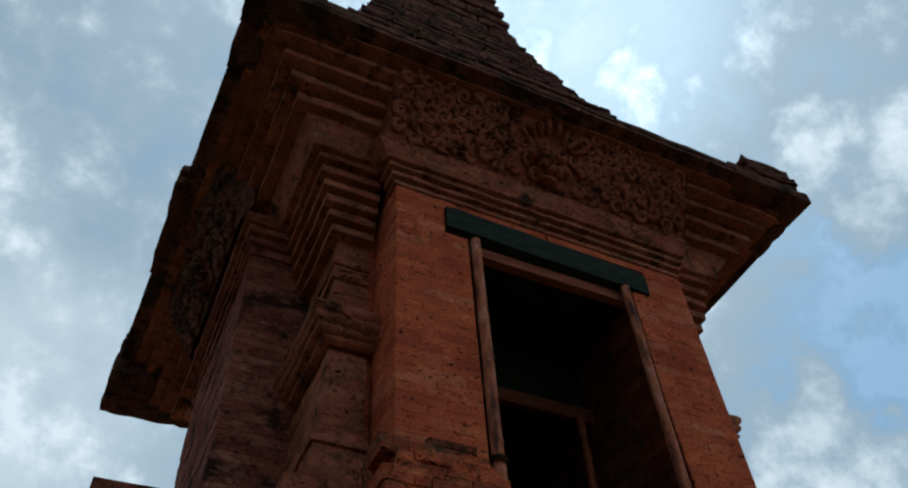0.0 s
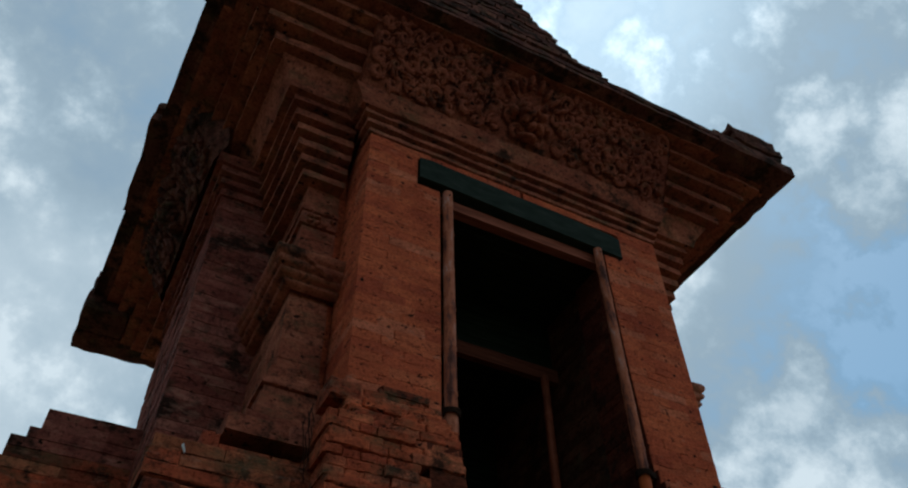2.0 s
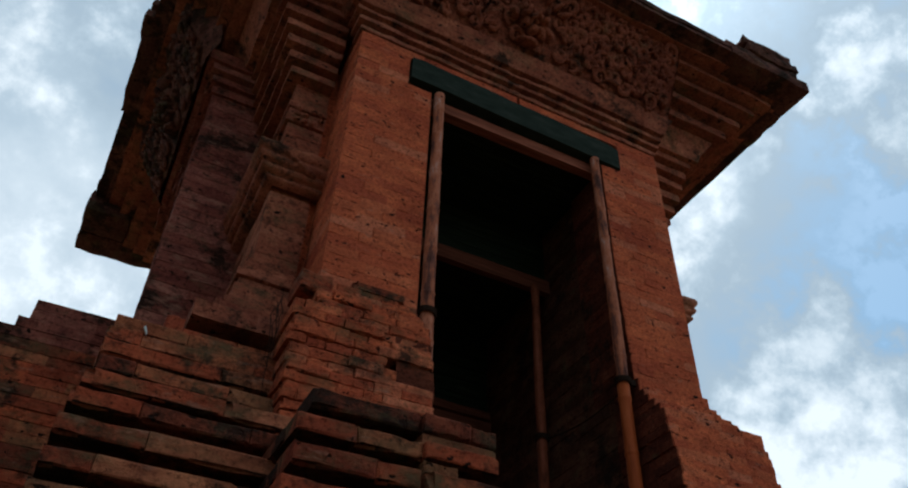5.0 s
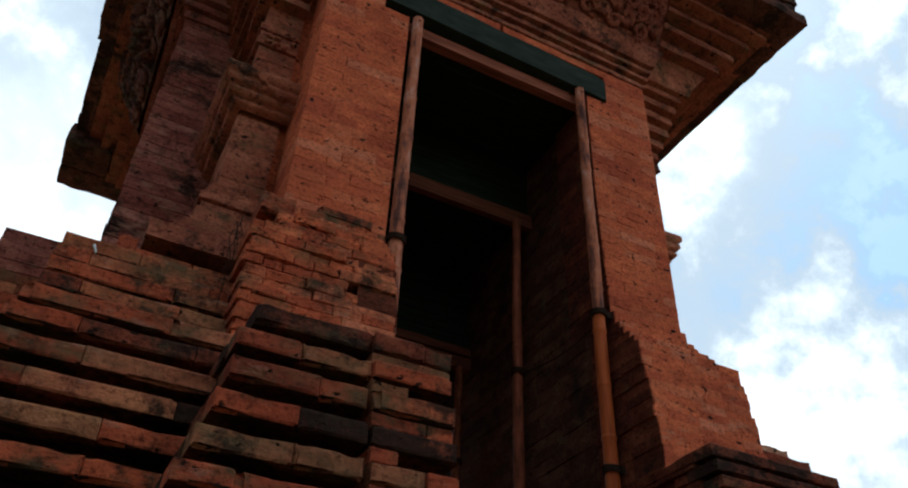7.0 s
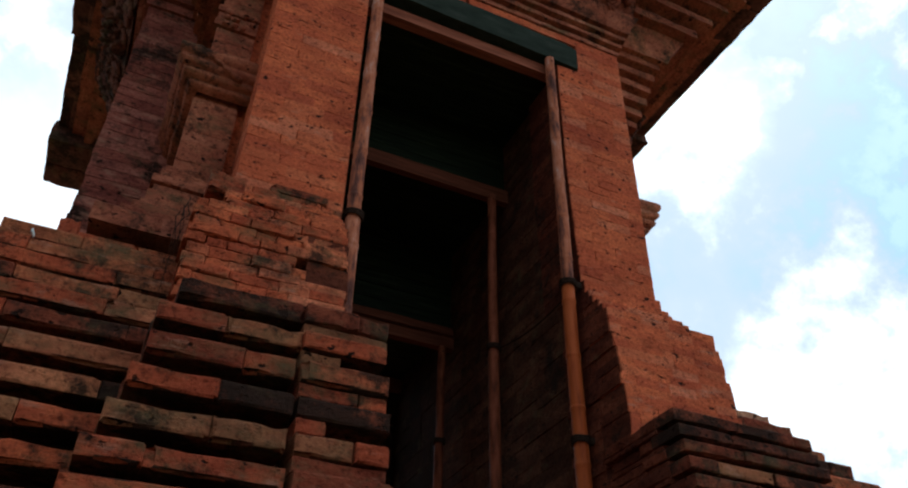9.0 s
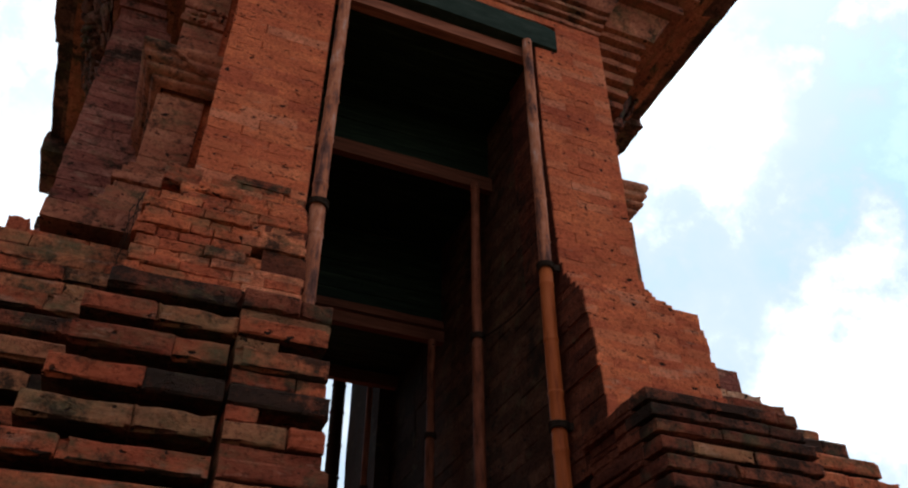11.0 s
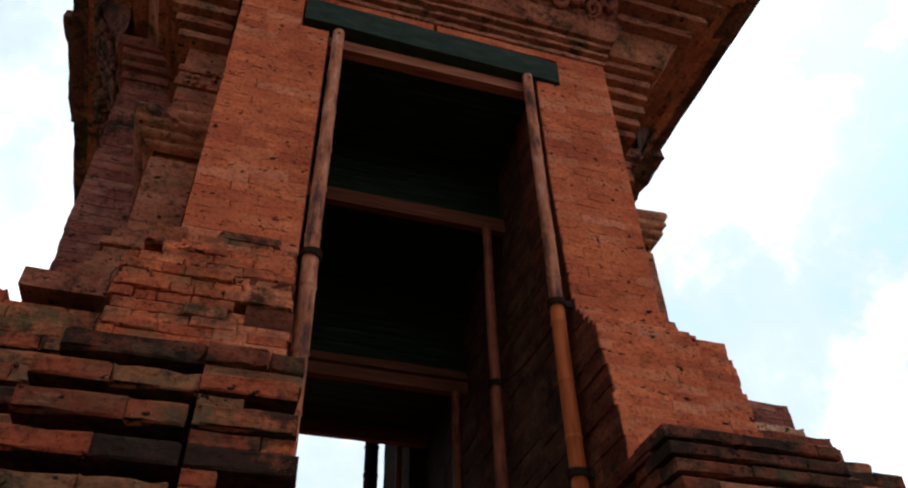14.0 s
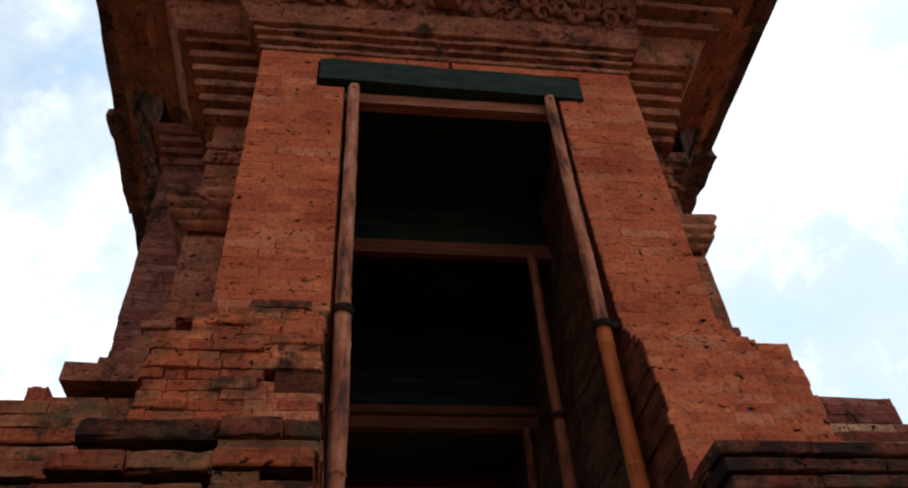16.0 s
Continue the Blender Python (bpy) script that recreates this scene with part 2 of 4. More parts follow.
M_BAMBOO = plain("weathered_bamboo", [(0.30, (0.05, 0.020, 0.015)), (0.42, (0.17, 0.062, 0.042)), (0.50, (0.40, 0.120, 0.056)), (0.58, (0.47, 0.165, 0.090)), (0.68, (0.50, 0.300, 0.240))], 4.0, 0.6, (4, 4, 1.1), 0.6)
M_BAMBOO_NEW = plain("golden_bamboo", [(0.30, (0.20, 0.040, 0.013)), (0.48, (0.38, 0.078, 0.020)), (0.7, (0.45, 0.108, 0.032))], 3.0, 0.45, (8, 8, 0.9))
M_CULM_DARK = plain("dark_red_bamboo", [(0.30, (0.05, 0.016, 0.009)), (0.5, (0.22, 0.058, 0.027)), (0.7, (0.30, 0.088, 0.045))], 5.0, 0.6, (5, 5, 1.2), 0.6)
M_ROPE = plain("dark_cord", [(0.3, (0.018, 0.011, 0.008)), (0.7, (0.05, 0.028, 0.018))], 90, 0.9)
M_GREEN = plain("dark_green_paint", [(0.3, (0.014, 0.019, 0.013)), (0.55, (0.026, 0.034, 0.024)), (0.72, (0.040, 0.045, 0.034)), (0.8, (0.12, 0.12, 0.10))], 7.0, 0.75, (1, 3, 3))
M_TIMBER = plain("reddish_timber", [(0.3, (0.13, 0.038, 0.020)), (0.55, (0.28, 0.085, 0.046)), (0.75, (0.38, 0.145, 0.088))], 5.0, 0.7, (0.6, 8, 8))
# half-bright copy of the timber, shade painted in for beams inside the passage
M_TIMBER_SHADE = plain("shaded_timber", [(0.3, (0.07, 0.021, 0.011)), (0.6, (0.15, 0.045, 0.023)), (0.8, (0.20, 0.072, 0.040))], 5.0, 0.75, (0.6, 8, 8))
# green planks, their colour taken near black for the unlit ceiling
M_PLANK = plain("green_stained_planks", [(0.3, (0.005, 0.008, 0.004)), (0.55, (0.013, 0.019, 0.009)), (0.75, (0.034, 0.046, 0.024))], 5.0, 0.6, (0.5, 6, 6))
M_WHITE = plain("white_lime", [(0.3, (0.6, 0.6, 0.56)), (0.7, (0.75, 0.75, 0.72))], 30, 0.8)
M_GROUND = plain("trodden_earth_and_grass", [(0.3, (0.095, 0.071, 0.047)), (0.5, (0.078, 0.062, 0.038)), (0.7, (0.046, 0.052, 0.022))], 0.8, 0.95)

# ---- builders ----


def part(name, bm, mat, parent=None, label="", kind="", smooth=False):
    me = bpy.data.meshes.new(name)
    bm.to_mesh(me)
    bm.free()
    me.materials.append(mat)
    if smooth:
        me.polygons.foreach_set("use_smooth", [True] * len(me.polygons))
    ob = new(name, me)
    ob.parent = parent
    return tagged(ob, label=label, kind=kind)


def thing(name, label, category, group="", kind="", at=(0, 0, 0)):
    ob = new(name)
    ob.location = at
    ob.empty_display_size = 0.2
    return tagged(ob, label, category, group, kind)


def rough_box(bm, x0, x1, y0, y1, z0, z1, step=0.14, amp=0.006, worn=0.008, lean=0.0, run=None):
    """A brick block with cut-back edges and uneven faces; lean slides its top towards +y; a course that goes on along the axis run keeps its ends square."""
    counts = [max(1, min(60, round((b - a) / step))) for a, b in ((x0, x1), (y0, y1), (z0, z1))]
    lines = [[a + (b - a) * i / n for i in range(n + 1)] for (a, b), n in zip(((x0, x1), (y0, y1), (z0, z1)), counts)]
    made = {}

    def vert(i, j, k):
        if (i, j, k) not in made:
            p = [lines[0][i], lines[1][j], lines[2][k]]
            ends = [(-1 if q == 0 else 1 if q == n else 0) for q, n in zip((i, j, k), counts)]
            if sum(e != 0 for e in ends) > 1:
                w = worn * (0.4 + 1.6 * abs(noise.noise(Vector(p) * 7.3)))
                if run is not None:
                    w = w if ends[2] else 0.0
                    ends[run] = 0
                p = [v - e * w * 0.6 for v, e in zip(p, ends)]
            jit = noise.noise_vector(Vector(p) * 5.1) * amp
            made[i, j, k] = bm.verts.new((p[0] + jit.x, p[1] + jit.y + lean * (p[2] - z0), p[2] + jit.z * 0.6))
        return made[i, j, k]

    nx, ny, nz = counts
    for i in range(nx):
        for j in range(ny):
            bm.faces.new((vert(i, j, 0), vert(i, j + 1, 0), vert(i + 1, j + 1, 0), vert(i + 1, j, 0)))
            bm.faces.new((vert(i, j, nz), vert(i + 1, j, nz), vert(i + 1, j + 1, nz), vert(i, j + 1, nz)))
    for i in range(nx):
        for k in range(nz):
            bm.faces.new((vert(i, 0, k), vert(i + 1, 0, k), vert(i + 1, 0, k + 1), vert(i, 0, k + 1)))
            bm.faces.new((vert(i, ny, k), vert(i, ny, k + 1), vert(i + 1, ny, k + 1), vert(i + 1, ny, k)))
    for j in range(ny):
        for k in range(nz):
            bm.faces.new((vert(0, j, k), vert(0, j, k + 1), vert(0, j + 1, k + 1), vert(0, j + 1, k)))
            bm.faces.new((vert(nx, j, k), vert(nx, j + 1, k), vert(nx, j + 1, k + 1), vert(nx, j, k + 1)))


def box(bm, x0, x1, y0, y1, z0, z1):
    rough_box(bm, x0, x1, y0, y1, z0, z1, step=50, amp=0.0, worn=0.0)


def piece(parent, mat, x0, x1, y0, y1, z0, z1, step=0.08, amp=0.006, worn=0.01, run=None):
    """One brick cut to its own size."""
    bm = bmesh.new()
    rough_box(bm, x0, x1, y0, y1, z0, z1, step, amp, worn, 0.0, run)
    return part("brick", bm, mat, parent)


BL, BD, BH = 0.30, 0.20, 0.07
BRICKS = {}


def brick_mesh(mat, n, tight=False, shade_mat=None):
    """One of eight worn bricks, 0.30 x 0.20 x 0.07, standing on its front lower edge's middle."""
    key = (mat.name, n, tight, shade_mat.name if shade_mat else "")
    if key not in BRICKS:
        rng = random.Random(50 + n)
        bm = bmesh.new()
        xs = (-0.5, -0.17, 0.2, 0.5) if tight else (-0.5, -0.44, -0.2, 0.08, 0.3, 0.45, 0.5)
        zs = (0.0, 1.0) if tight else (0.0, 0.12, 0.86, 1.0)
        nx, nz = len(xs), len(zs)
        front, back = [], []
        for k, z in enumerate(zs):
            for i, x in enumerate(xs):
                e, f = (i == nx - 1) - (i == 0), (k == nz - 1) - (k == 0)
                chip = rng.random() ** 18 * 0.014 if tight else 0.001 + rng.random() ** 6 * 0.026
                if tight:
                    p = (x * BL - e * chip, 0.0, z * BH - f * chip * 0.7)
                elif e or f:
                    p = (x * BL - e * chip * 0.9 + rng.uniform(-0.004, 0.004) * (not e), chip * rng.uniform(0.4, 1.0) + 0.002, z * BH - f * chip * rng.uniform(0.2, 0.7))
                else:
                    p = (x * BL + rng.uniform(-0.006, 0.006), rng.uniform(-0.004, 0.002), z * BH + rng.uniform(-0.003, 0.003))
                front.append(bm.verts.new(p))
        edge = [i for i in range(nx)] + [k * nx + nx - 1 for k in range(1, nz)] + [(nz - 1) * nx + i for i in range(nx - 2, -1, -1)] + [k * nx for k in range(nz - 2, 0, -1)]
        for k in range(nz - 1):
            for i in range(nx - 1):
                a = k * nx + i
                bm.faces.new((front[a], front[a + 1], front[a + nx + 1], front[a + nx]))
        rim, back = [], []
        for v in edge:
            k, i = divmod(v, nx)
            rim.append(bm.verts.new((xs[i] * BL, front[v].co.y + 0.012, zs[k] * BH)))
            back.append(bm.verts.new((xs[i] * BL, BD, zs[k] * BH)))
        m = len(edge)
        for i in range(m):
            j = (i + 1) % m
            bm.faces.new((front[edge[j]], front[edge[i]], rim[i], rim[j]))
            bm.faces.new((rim[j], rim[i], back[i], back[j]))
        me = bpy.data.meshes.new("brick")
        bm.to_mesh(me)
        bm.free()
        me.materials.append(mat)
        # upper and lower faces coloured dark, so the slots read as shade
        if shade_mat:
            me.materials.append(shade_mat)
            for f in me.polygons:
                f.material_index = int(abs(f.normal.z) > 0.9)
        BRICKS[key] = me
    return BRICKS[key]


RNG = random.Random(7)


def brick(mat, parent, x, y, z, length, height, turn=0.0, tight=False, shade_mat=None):
    ob = new("brick", brick_mesh(mat, RNG.randrange(8), tight, shade_mat))
    ob.parent = parent
    ob.location, ob.rotation_euler = (x, y, z), (0, 0, radians(turn))
    ob.scale = (length / BL, 1.0, height / BH)
    return ob


def brick_row(mat, parent, a, b, z, height, turn=0.0, proud=0.003, gap=0.003, phase=0.0, sizes=(0.22, 0.36), tight=False, shade_mat=None, lost=0.0, dirty=0.0):
    """Bricks along the line from a to b (seen from outside, left to right)."""
    (ax, ay), (bx, by) = a, b
    full = math.hypot(bx - ax, by - ay)
    ux, uy = (bx - ax) / full, (by - ay) / full
    at = 0.0
    first = True
    while at < full - 0.02:
        length = RNG.uniform(*sizes) * (0.55 if first and phase else 1.0)
        if full - at - length < 0.1:
            length = full - at
        mid = at + length / 2
        off = RNG.uniform(-proud, proud)
        if not lost or RNG.random() > lost:
            m = M_LICHEN_SHADE if dirty and RNG.random() < dirty else mat
            brick(m, parent, ax + ux * mid + uy * off, ay + uy * mid - ux * off, z, length - gap, height - gap, turn, tight, shade_mat)
        at += length
        first = False


def lobe(bm, cx, cz, rx, rz, h, place, turn=0.0, sides=10):
    top = bm.verts.new(place(cx, cz, h))
    loops = []
    for f, hh in ((1.0, -0.005), (0.85, h * 0.55), (0.45, h * 0.92)):
        row = []
        for i in range(sides):
            a = 2 * math.pi * i / sides
            u, v = rx * f * math.cos(a), rz * f * math.sin(a)
            row.append(bm.verts.new(place(cx + u * math.cos(turn) - v * math.sin(turn), cz + u * math.sin(turn) + v * math.cos(turn), hh)))
        loops.append(row)
    for p, q in zip(loops, loops[1:]):
        for i in range(sides):
            bm.faces.new((p[i], p[(i + 1) % sides], q[(i + 1) % sides], q[i]))
    for i in range(sides):
        bm.faces.new((loops[-1][i], loops[-1][(i + 1) % sides], top))


def heights(z0, z1, h=0.072, spread=0.006):
    out, z = [], z0
    while z < z1 - 0.03:
        top = z + h + RNG.uniform(-spread, spread)
        if z1 - top < 0.04:
            top = z1
        out.append((z, top))
        z = top
    return out


# ---- ground ----
bm = bmesh.new()
for i in range(33):
    for j in range(33):
        x, y = [(v - 16) * 3.0 * (1 + abs(v - 16) ** 2.2 / 18) for v in (i, j)]
        far = math.hypot(x, y)
        bm.verts.new((x, y, -0.02 + (0.05 * noise.noise(Vector((x, y, 0)) * 0.3) if far > 8 else 0)))
bm.verts.ensure_lookup_table()
for i in range(32):
    for j in range(32):
        a = i * 33 + j
        bm.faces.new([bm.verts[v] for v in (a, a + 33, a + 34, a + 1)])
tagged(part("ground", bm, M_GROUND), "dry trodden earth and short grass round the gate", "ground", kind="structure")

# ---- the gate ----
gate = thing("brick_gate", "tall ancient red brick gateway tower with stepped cornice and roof", "gateway")
MID = 2.1  # the gate is the same in front and behind this line


def widen(bm):
    """The eave is wider towards the back on one side and reaches further out on the other."""
    for v in bm.verts:
        if v.co.x < 0:
            v.co.x *= 1 + 0.0157 * (v.co.y - MID) * min(1.0, max(0.0, (-v.co.x - 1.9) / 0.8))
        else:
            v.co.x += 0.045 * min(1.0, max(0.0, (v.co.x - 1.9) / 0.8))


def ring(half_x, front, z0, z1, mat, own=None, bm=None, cut=0.36, amp=0.006, worn=0.01, shift=0.0, flare=0.0):
    """One course all round: loose bricks under the part own, or all joined into bm."""
    back = 2 * MID - front
    rng = random.Random(int(z0 * 1000))

    def lay(xa, xb, ya, yb, step, run):
        b = bm if bm is not None else bmesh.new()
        rough_box(b, xa + shift, xb + shift, ya, yb, z0 + 0.0006, z1 - 0.0006, step, amp, worn, 0.0, run if bm is None else None)
        if flare:
            for v in b.verts:
                t = min(1.0, max(0.0, (v.co.z - z0) / (z1 - z0))) ** 1.6 * flare
                if abs(v.co.x) > half_x - 0.05:
                    v.co.x += math.copysign(t, v.co.x)
                if not front + 0.05 < v.co.y < back - 0.05:
                    v.co.y += math.copysign(0.85 * t, v.co.y - MID)
        if bm is None:
            widen(b)
            part("brick", b, mat, own)

    x = -half_x
    while x < half_x - 0.01:
        n = min(half_x, x + rng.uniform(0.8, 1.2) * cut)
        n = half_x if half_x - n < 0.12 else n
        lay(x + 0.0003, n - 0.0003, front + rng.uniform(-0.002, 0.002), front + 0.14, 0.12 if not flare else 0.06, 0)
        x = n
    lay(-half_x, half_x, back - 0.14, back, 1.0 if not flare else 0.1, 0)
    y = front + 0.14
    while y < back - 0.15:
        n = min(back - 0.14, y + rng.uniform(0.8, 1.2) * cut * 1.3)
        n = back - 0.14 if back - 0.14 - n < 0.12 else n
        off = rng.uniform(-0.002, 0.002)
        lay(-half_x - off, -half_x + 0.14, y + 0.001, n - 0.001, 0.16 if not flare else 0.07, 1)
        y = n
    lay(half_x - 0.14, half_x, front + 0.14, back - 0.14, 0.3 if not flare else 0.1, 1)


# front and back piers: a solid core faced with laid brick
PX0, PX1 = 0.757, 1.29
PIER_LOW, PIER_TOP = 4.22, 6.50
piers = []
for s in (-1, 1):
    for y0, y1 in ((0.11, 1.1), (3.1, 4.09)):
        bm = bmesh.new()
        a, b = sorted((s * (PX0 + 0.10), s * (PX1 - 0.10)))
        box(bm, a, b, y0, y1, 4.15 if y0 < 2 else 0.9, PIER_TOP + 0.6)
        if y0 > 2:
            box(bm, a - 0.10, b + 0.10, y1, y1 + 0.11, 0.9, PIER_TOP)
        piers.append(part("pier", bm, M_CORE, gate, "smooth-faced red brick door pier"))

front = {-1: piers[0], 1: piers[2]}
for s in (-1, 1):
    own = front[s]
    for n, (z0, z1) in enumerate(heights(PIER_LOW, PIER_TOP)):
        inner = 0.905 if 6.16 < (z0 + z1) / 2 < 6.44 else PX0
        if (z0 + z1) / 2 > 6.44:
            inner = 0.012
        jamb = PX0 - 0.028 * (1.0 if s < 0 else min(1.0, (z0 - PIER_LOW) / 0.9)) - (0.006 if s < 0 else 0.0)
        inner = jamb if inner == PX0 else inner
        a, b = sorted((s * inner, s * PX1))
        brick_row(M_PIER, own, (a, 0.0), (b, 0.0), z0, z1 - z0, 0, phase=n % 2, proud=0.0009, gap=-0.0004, tight=True)
        if s < 0:
            brick_row(M_PIER, own, (-PX1, 0.42), (-PX1, 0.125), z0, z1 - z0, -90, proud=0.0009, gap=-0.0004, tight=True)
            brick_row(M_JAMB_SHADE, own, (0.006 - jamb, 0.006), (0.006 - jamb, 0.30), z0, min(z1, 6.15) - z0, 90, proud=0.0009, gap=-0.0004, tight=True) if z0 < 6.1 else None
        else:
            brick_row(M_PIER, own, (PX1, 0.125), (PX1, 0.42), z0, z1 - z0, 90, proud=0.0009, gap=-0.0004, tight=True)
            brick_row(M_JAMB_SHADE, own, (jamb - 0.006, 0.42), (jamb - 0.006, 0.006), z0, min(z1, 6.15) - z0, -90, proud=0.0009, gap=-0.0004, tight=True) if z0 < 6.1 else None


def stack(name, courses, s, back, inner, mat, label="", amp=0.006, cut=0.34):
    """Courses (half width, front, foot, top) of one corner: loose bricks in front, solid behind."""
    core, rear = bmesh.new(), bmesh.new()
    out = 0.10
    low, high = courses[0][2], courses[-1][3]
    hx, fy = min(c[0] for c in courses) - out, max(c[1] for c in courses) + out
    box(core, *sorted((s * inner, s * hx)), fy, back, low, high)
    box(rear, *sorted((s * inner, s * (hx + out))), 2 * MID - back, 2 * MID - fy + out, low, high)
    # near-black core puts the slit's shade into the colour
    own = part(name, core, M_SLOT_SHADE, gate, label)
    part(name, rear, mat, gate, label)
    for hx, fy, z0, z1 in courses:
        a, b = sorted((s * 1.338, s * hx))  # a narrow dark slit stays open beside the door pier
        rng = random.Random(int(z0 * 997) + s)
        worn = 0.0012 if (hx, fy) in ((1.60, 0.365), (1.585, 0.41), (1.58, 0.38)) else 0.007 if 5.0 < z0 < 5.5 else 0.010
        x = a
        while x < b - 0.01:
            n = x + rng.uniform(0.8, 1.2) * cut
            n = b if b - n < 0.12 else n
            piece(own, mat, x + 0.0006, n - 0.0006, fy + rng.uniform(-0.0015, 0.0015), 0.56, z0 + 0.0002, z1 - 0.0002, 0.07, amp, worn, 0)
            x = n
        y = 0.56
        while y < back - 0.01:
            n = y + rng.uniform(0.8, 1.2) * cut
            n = back if back - n < 0.12 else n
            e = rng.uniform(-0.003, 0.003)
            p, q = sorted((s * (hx + e), s * (hx - out - 0.25)))
            piece(own, mat, p, q, y + 0.0006, n - 0.0006, z0 + 0.0002, z1 - 0.0002, 0.09, amp, worn, 1)
            y = n
    return own


def plain_courses(hx, fy, z0, z1, h=0.073):
    return [(hx, fy, a, b) for a, b in heights(z0, z1, h, 0.004)]


# corner pilasters with flared foot, waist band and stepped capital
PILASTER = [(1.87, -0.02, 3.785, 3.89), (1.79, 0.06, 3.89, 3.94), (1.77, 0.09, 3.94, 4.0), (1.73, 0.14, 4.0, 4.07), (1.70, 0.20, 4.07, 4.14),
            (1.68, 0.25, 4.14, 4.24), (1.66, 0.29, 4.24, 4.31), (1.68, 0.27, 4.31, 4.37), (1.65, 0.31, 4.37, 4.44), (1.63, 0.34, 4.44, 4.5)]
PILASTER += plain_courses(1.60, 0.365, 4.5, 5.06)
PILASTER += plain_courses(1.585, 0.41, 5.06, 5.76)
WAIST = [(5.115, 0.0), (5.127, 0.05), (5.144, 0.066), (5.16, 0.055), (5.166, 0.03), (5.174, 0.075), (5.189, 0.102), (5.21, 0.108), (5.224, 0.09), (5.231, 0.082), (5.239, 0.115), (5.259, 0.135), (5.284, 0.134),
         (5.295, 0.118), (5.305, 0.14), (5.33, 0.158), (5.359, 0.158), (5.381, 0.14), (5.392, 0.105), (5.404, 0.06), (5.429, 0.03), (5.47, 0.0)]


def waist_band(s, own):
    """A rounded swelling carried round the front and the outer side of a pilaster."""
    bm = bmesh.new()
    hx, fy, back, inner = 1.592, 0.375, 1.25, 0.95
    line = [(inner + (hx - inner) * i / 9, "f") for i in range(9)] + [(hx, "c")] + [(fy + (back - fy) * i / 12, "s") for i in range(1, 13)]
    cols = []
    for q, where in line:
        col = []
        for z, b in WAIST:
            b = b * (0.8 if s > 0 else 1.0)
            x, y = (q, fy - 0.82 * b) if where == "f" else (hx + b, fy - 0.82 * b) if where == "c" else (hx + b, q)
            j = noise.noise_vector(Vector((x * 5, y * 5, z * 7))) * 0.011 * min(1.0, b / 0.05)
            col.append(bm.verts.new((s * (x + j.x), y + j.y, z + j.z * 0.8)))
        cols.append(col)
    for p, q in zip(cols, cols[1:]):
        for k in range(len(WAIST) - 1):
            loop = (p[k], q[k], q[k + 1], p[k + 1])
            bm.faces.new(loop if s > 0 else loop[::-1])
    part("waist_band", bm, M_MOULD, own, "rounded brick waist moulding", smooth=True)
    # a curled leaf laid over the swelling
    for k in range(5 if s < 0 else 0):
        bm = bmesh.new()
        lobe(bm, s * (1.62 - 0.055 * k), 5.36 - 0.035 * k, 0.05, 0.018, 0.028, lambda p, q, h: (p, 0.375 - 0.80 * 0.13 - h, q), s * 0.5, 8)
        part("carved_leaf", bm, M_MOULD, own, smooth=True)
PILASTER += [(1.61, 0.385, 5.76, 5.83), (1.60, 0.395, 5.83, 5.90), (1.61, 0.385, 5.90, 5.97)]
PILASTER += plain_courses(1.585, 0.41, 5.97, 6.17)
CAPITAL = [(1.665, 0.32, 6.17, 6.24), (1.62, 0.355, 6.24, 6.285), (1.705, 0.285, 6.285, 6.365), (1.66, 0.325, 6.365, 6.41), (1.75, 0.25, 6.41, 6.49), (1.69, 0.30, 6.49, 6.54),
           (1.785, 0.22, 6.54, 6.62), (1.73, 0.265, 6.62, 6.665), (1.825, 0.19, 6.665, 6.745), (1.77, 0.235, 6.745, 6.79), (1.865, 0.155, 6.79, 6.86)]
for s in (-1, 1):
    shaft = stack("pilaster", PILASTER if s < 0 else [(hx + RNG.uniform(-0.018, 0.022), fy, a, b) for hx, fy, a, b in plain_courses(1.585, 0.38, 3.6, 4.44)] + PILASTER[9:], s, 1.25, 0.95, M_MOULD, "brick corner pilaster with flared foot and waist band")
    waist_band(s, shaft)
    for k in range(14):
        bm = bmesh.new()
        u, v = 1.37 + 0.075 * (k % 4) + RNG.uniform(-0.015, 0.015), 4.33 + 0.055 * (k // 4) + RNG.uniform(-0.012, 0.012)
        lobe(bm, u * s, v, RNG.uniform(0.022, 0.045), RNG.uniform(0.016, 0.024), RNG.uniform(0.016, 0.03), lambda p, q, h: (p, 0.30 + 0.42 * (q - 4.34) - h, q), RNG.uniform(-0.6, 0.6), 8)
        part("carved_knob", bm, M_MOULD, shaft, smooth=True)
    stack("capital", CAPITAL, s, 1.25, 0.95, M_MOULD, "stepped brick capital")
    for k in range(9):
        bm = bmesh.new()
        u, v = -1.54 + 0.055 * (k % 4), 5.79 + 0.06 * (k // 3)
        lobe(bm, u * -s, v, 0.028, 0.02, 0.022, lambda p, q, h: (p, 0.388 - h, q), k * 0.7, 8)
        part("carved_petal", bm, M_MOULD, shaft)

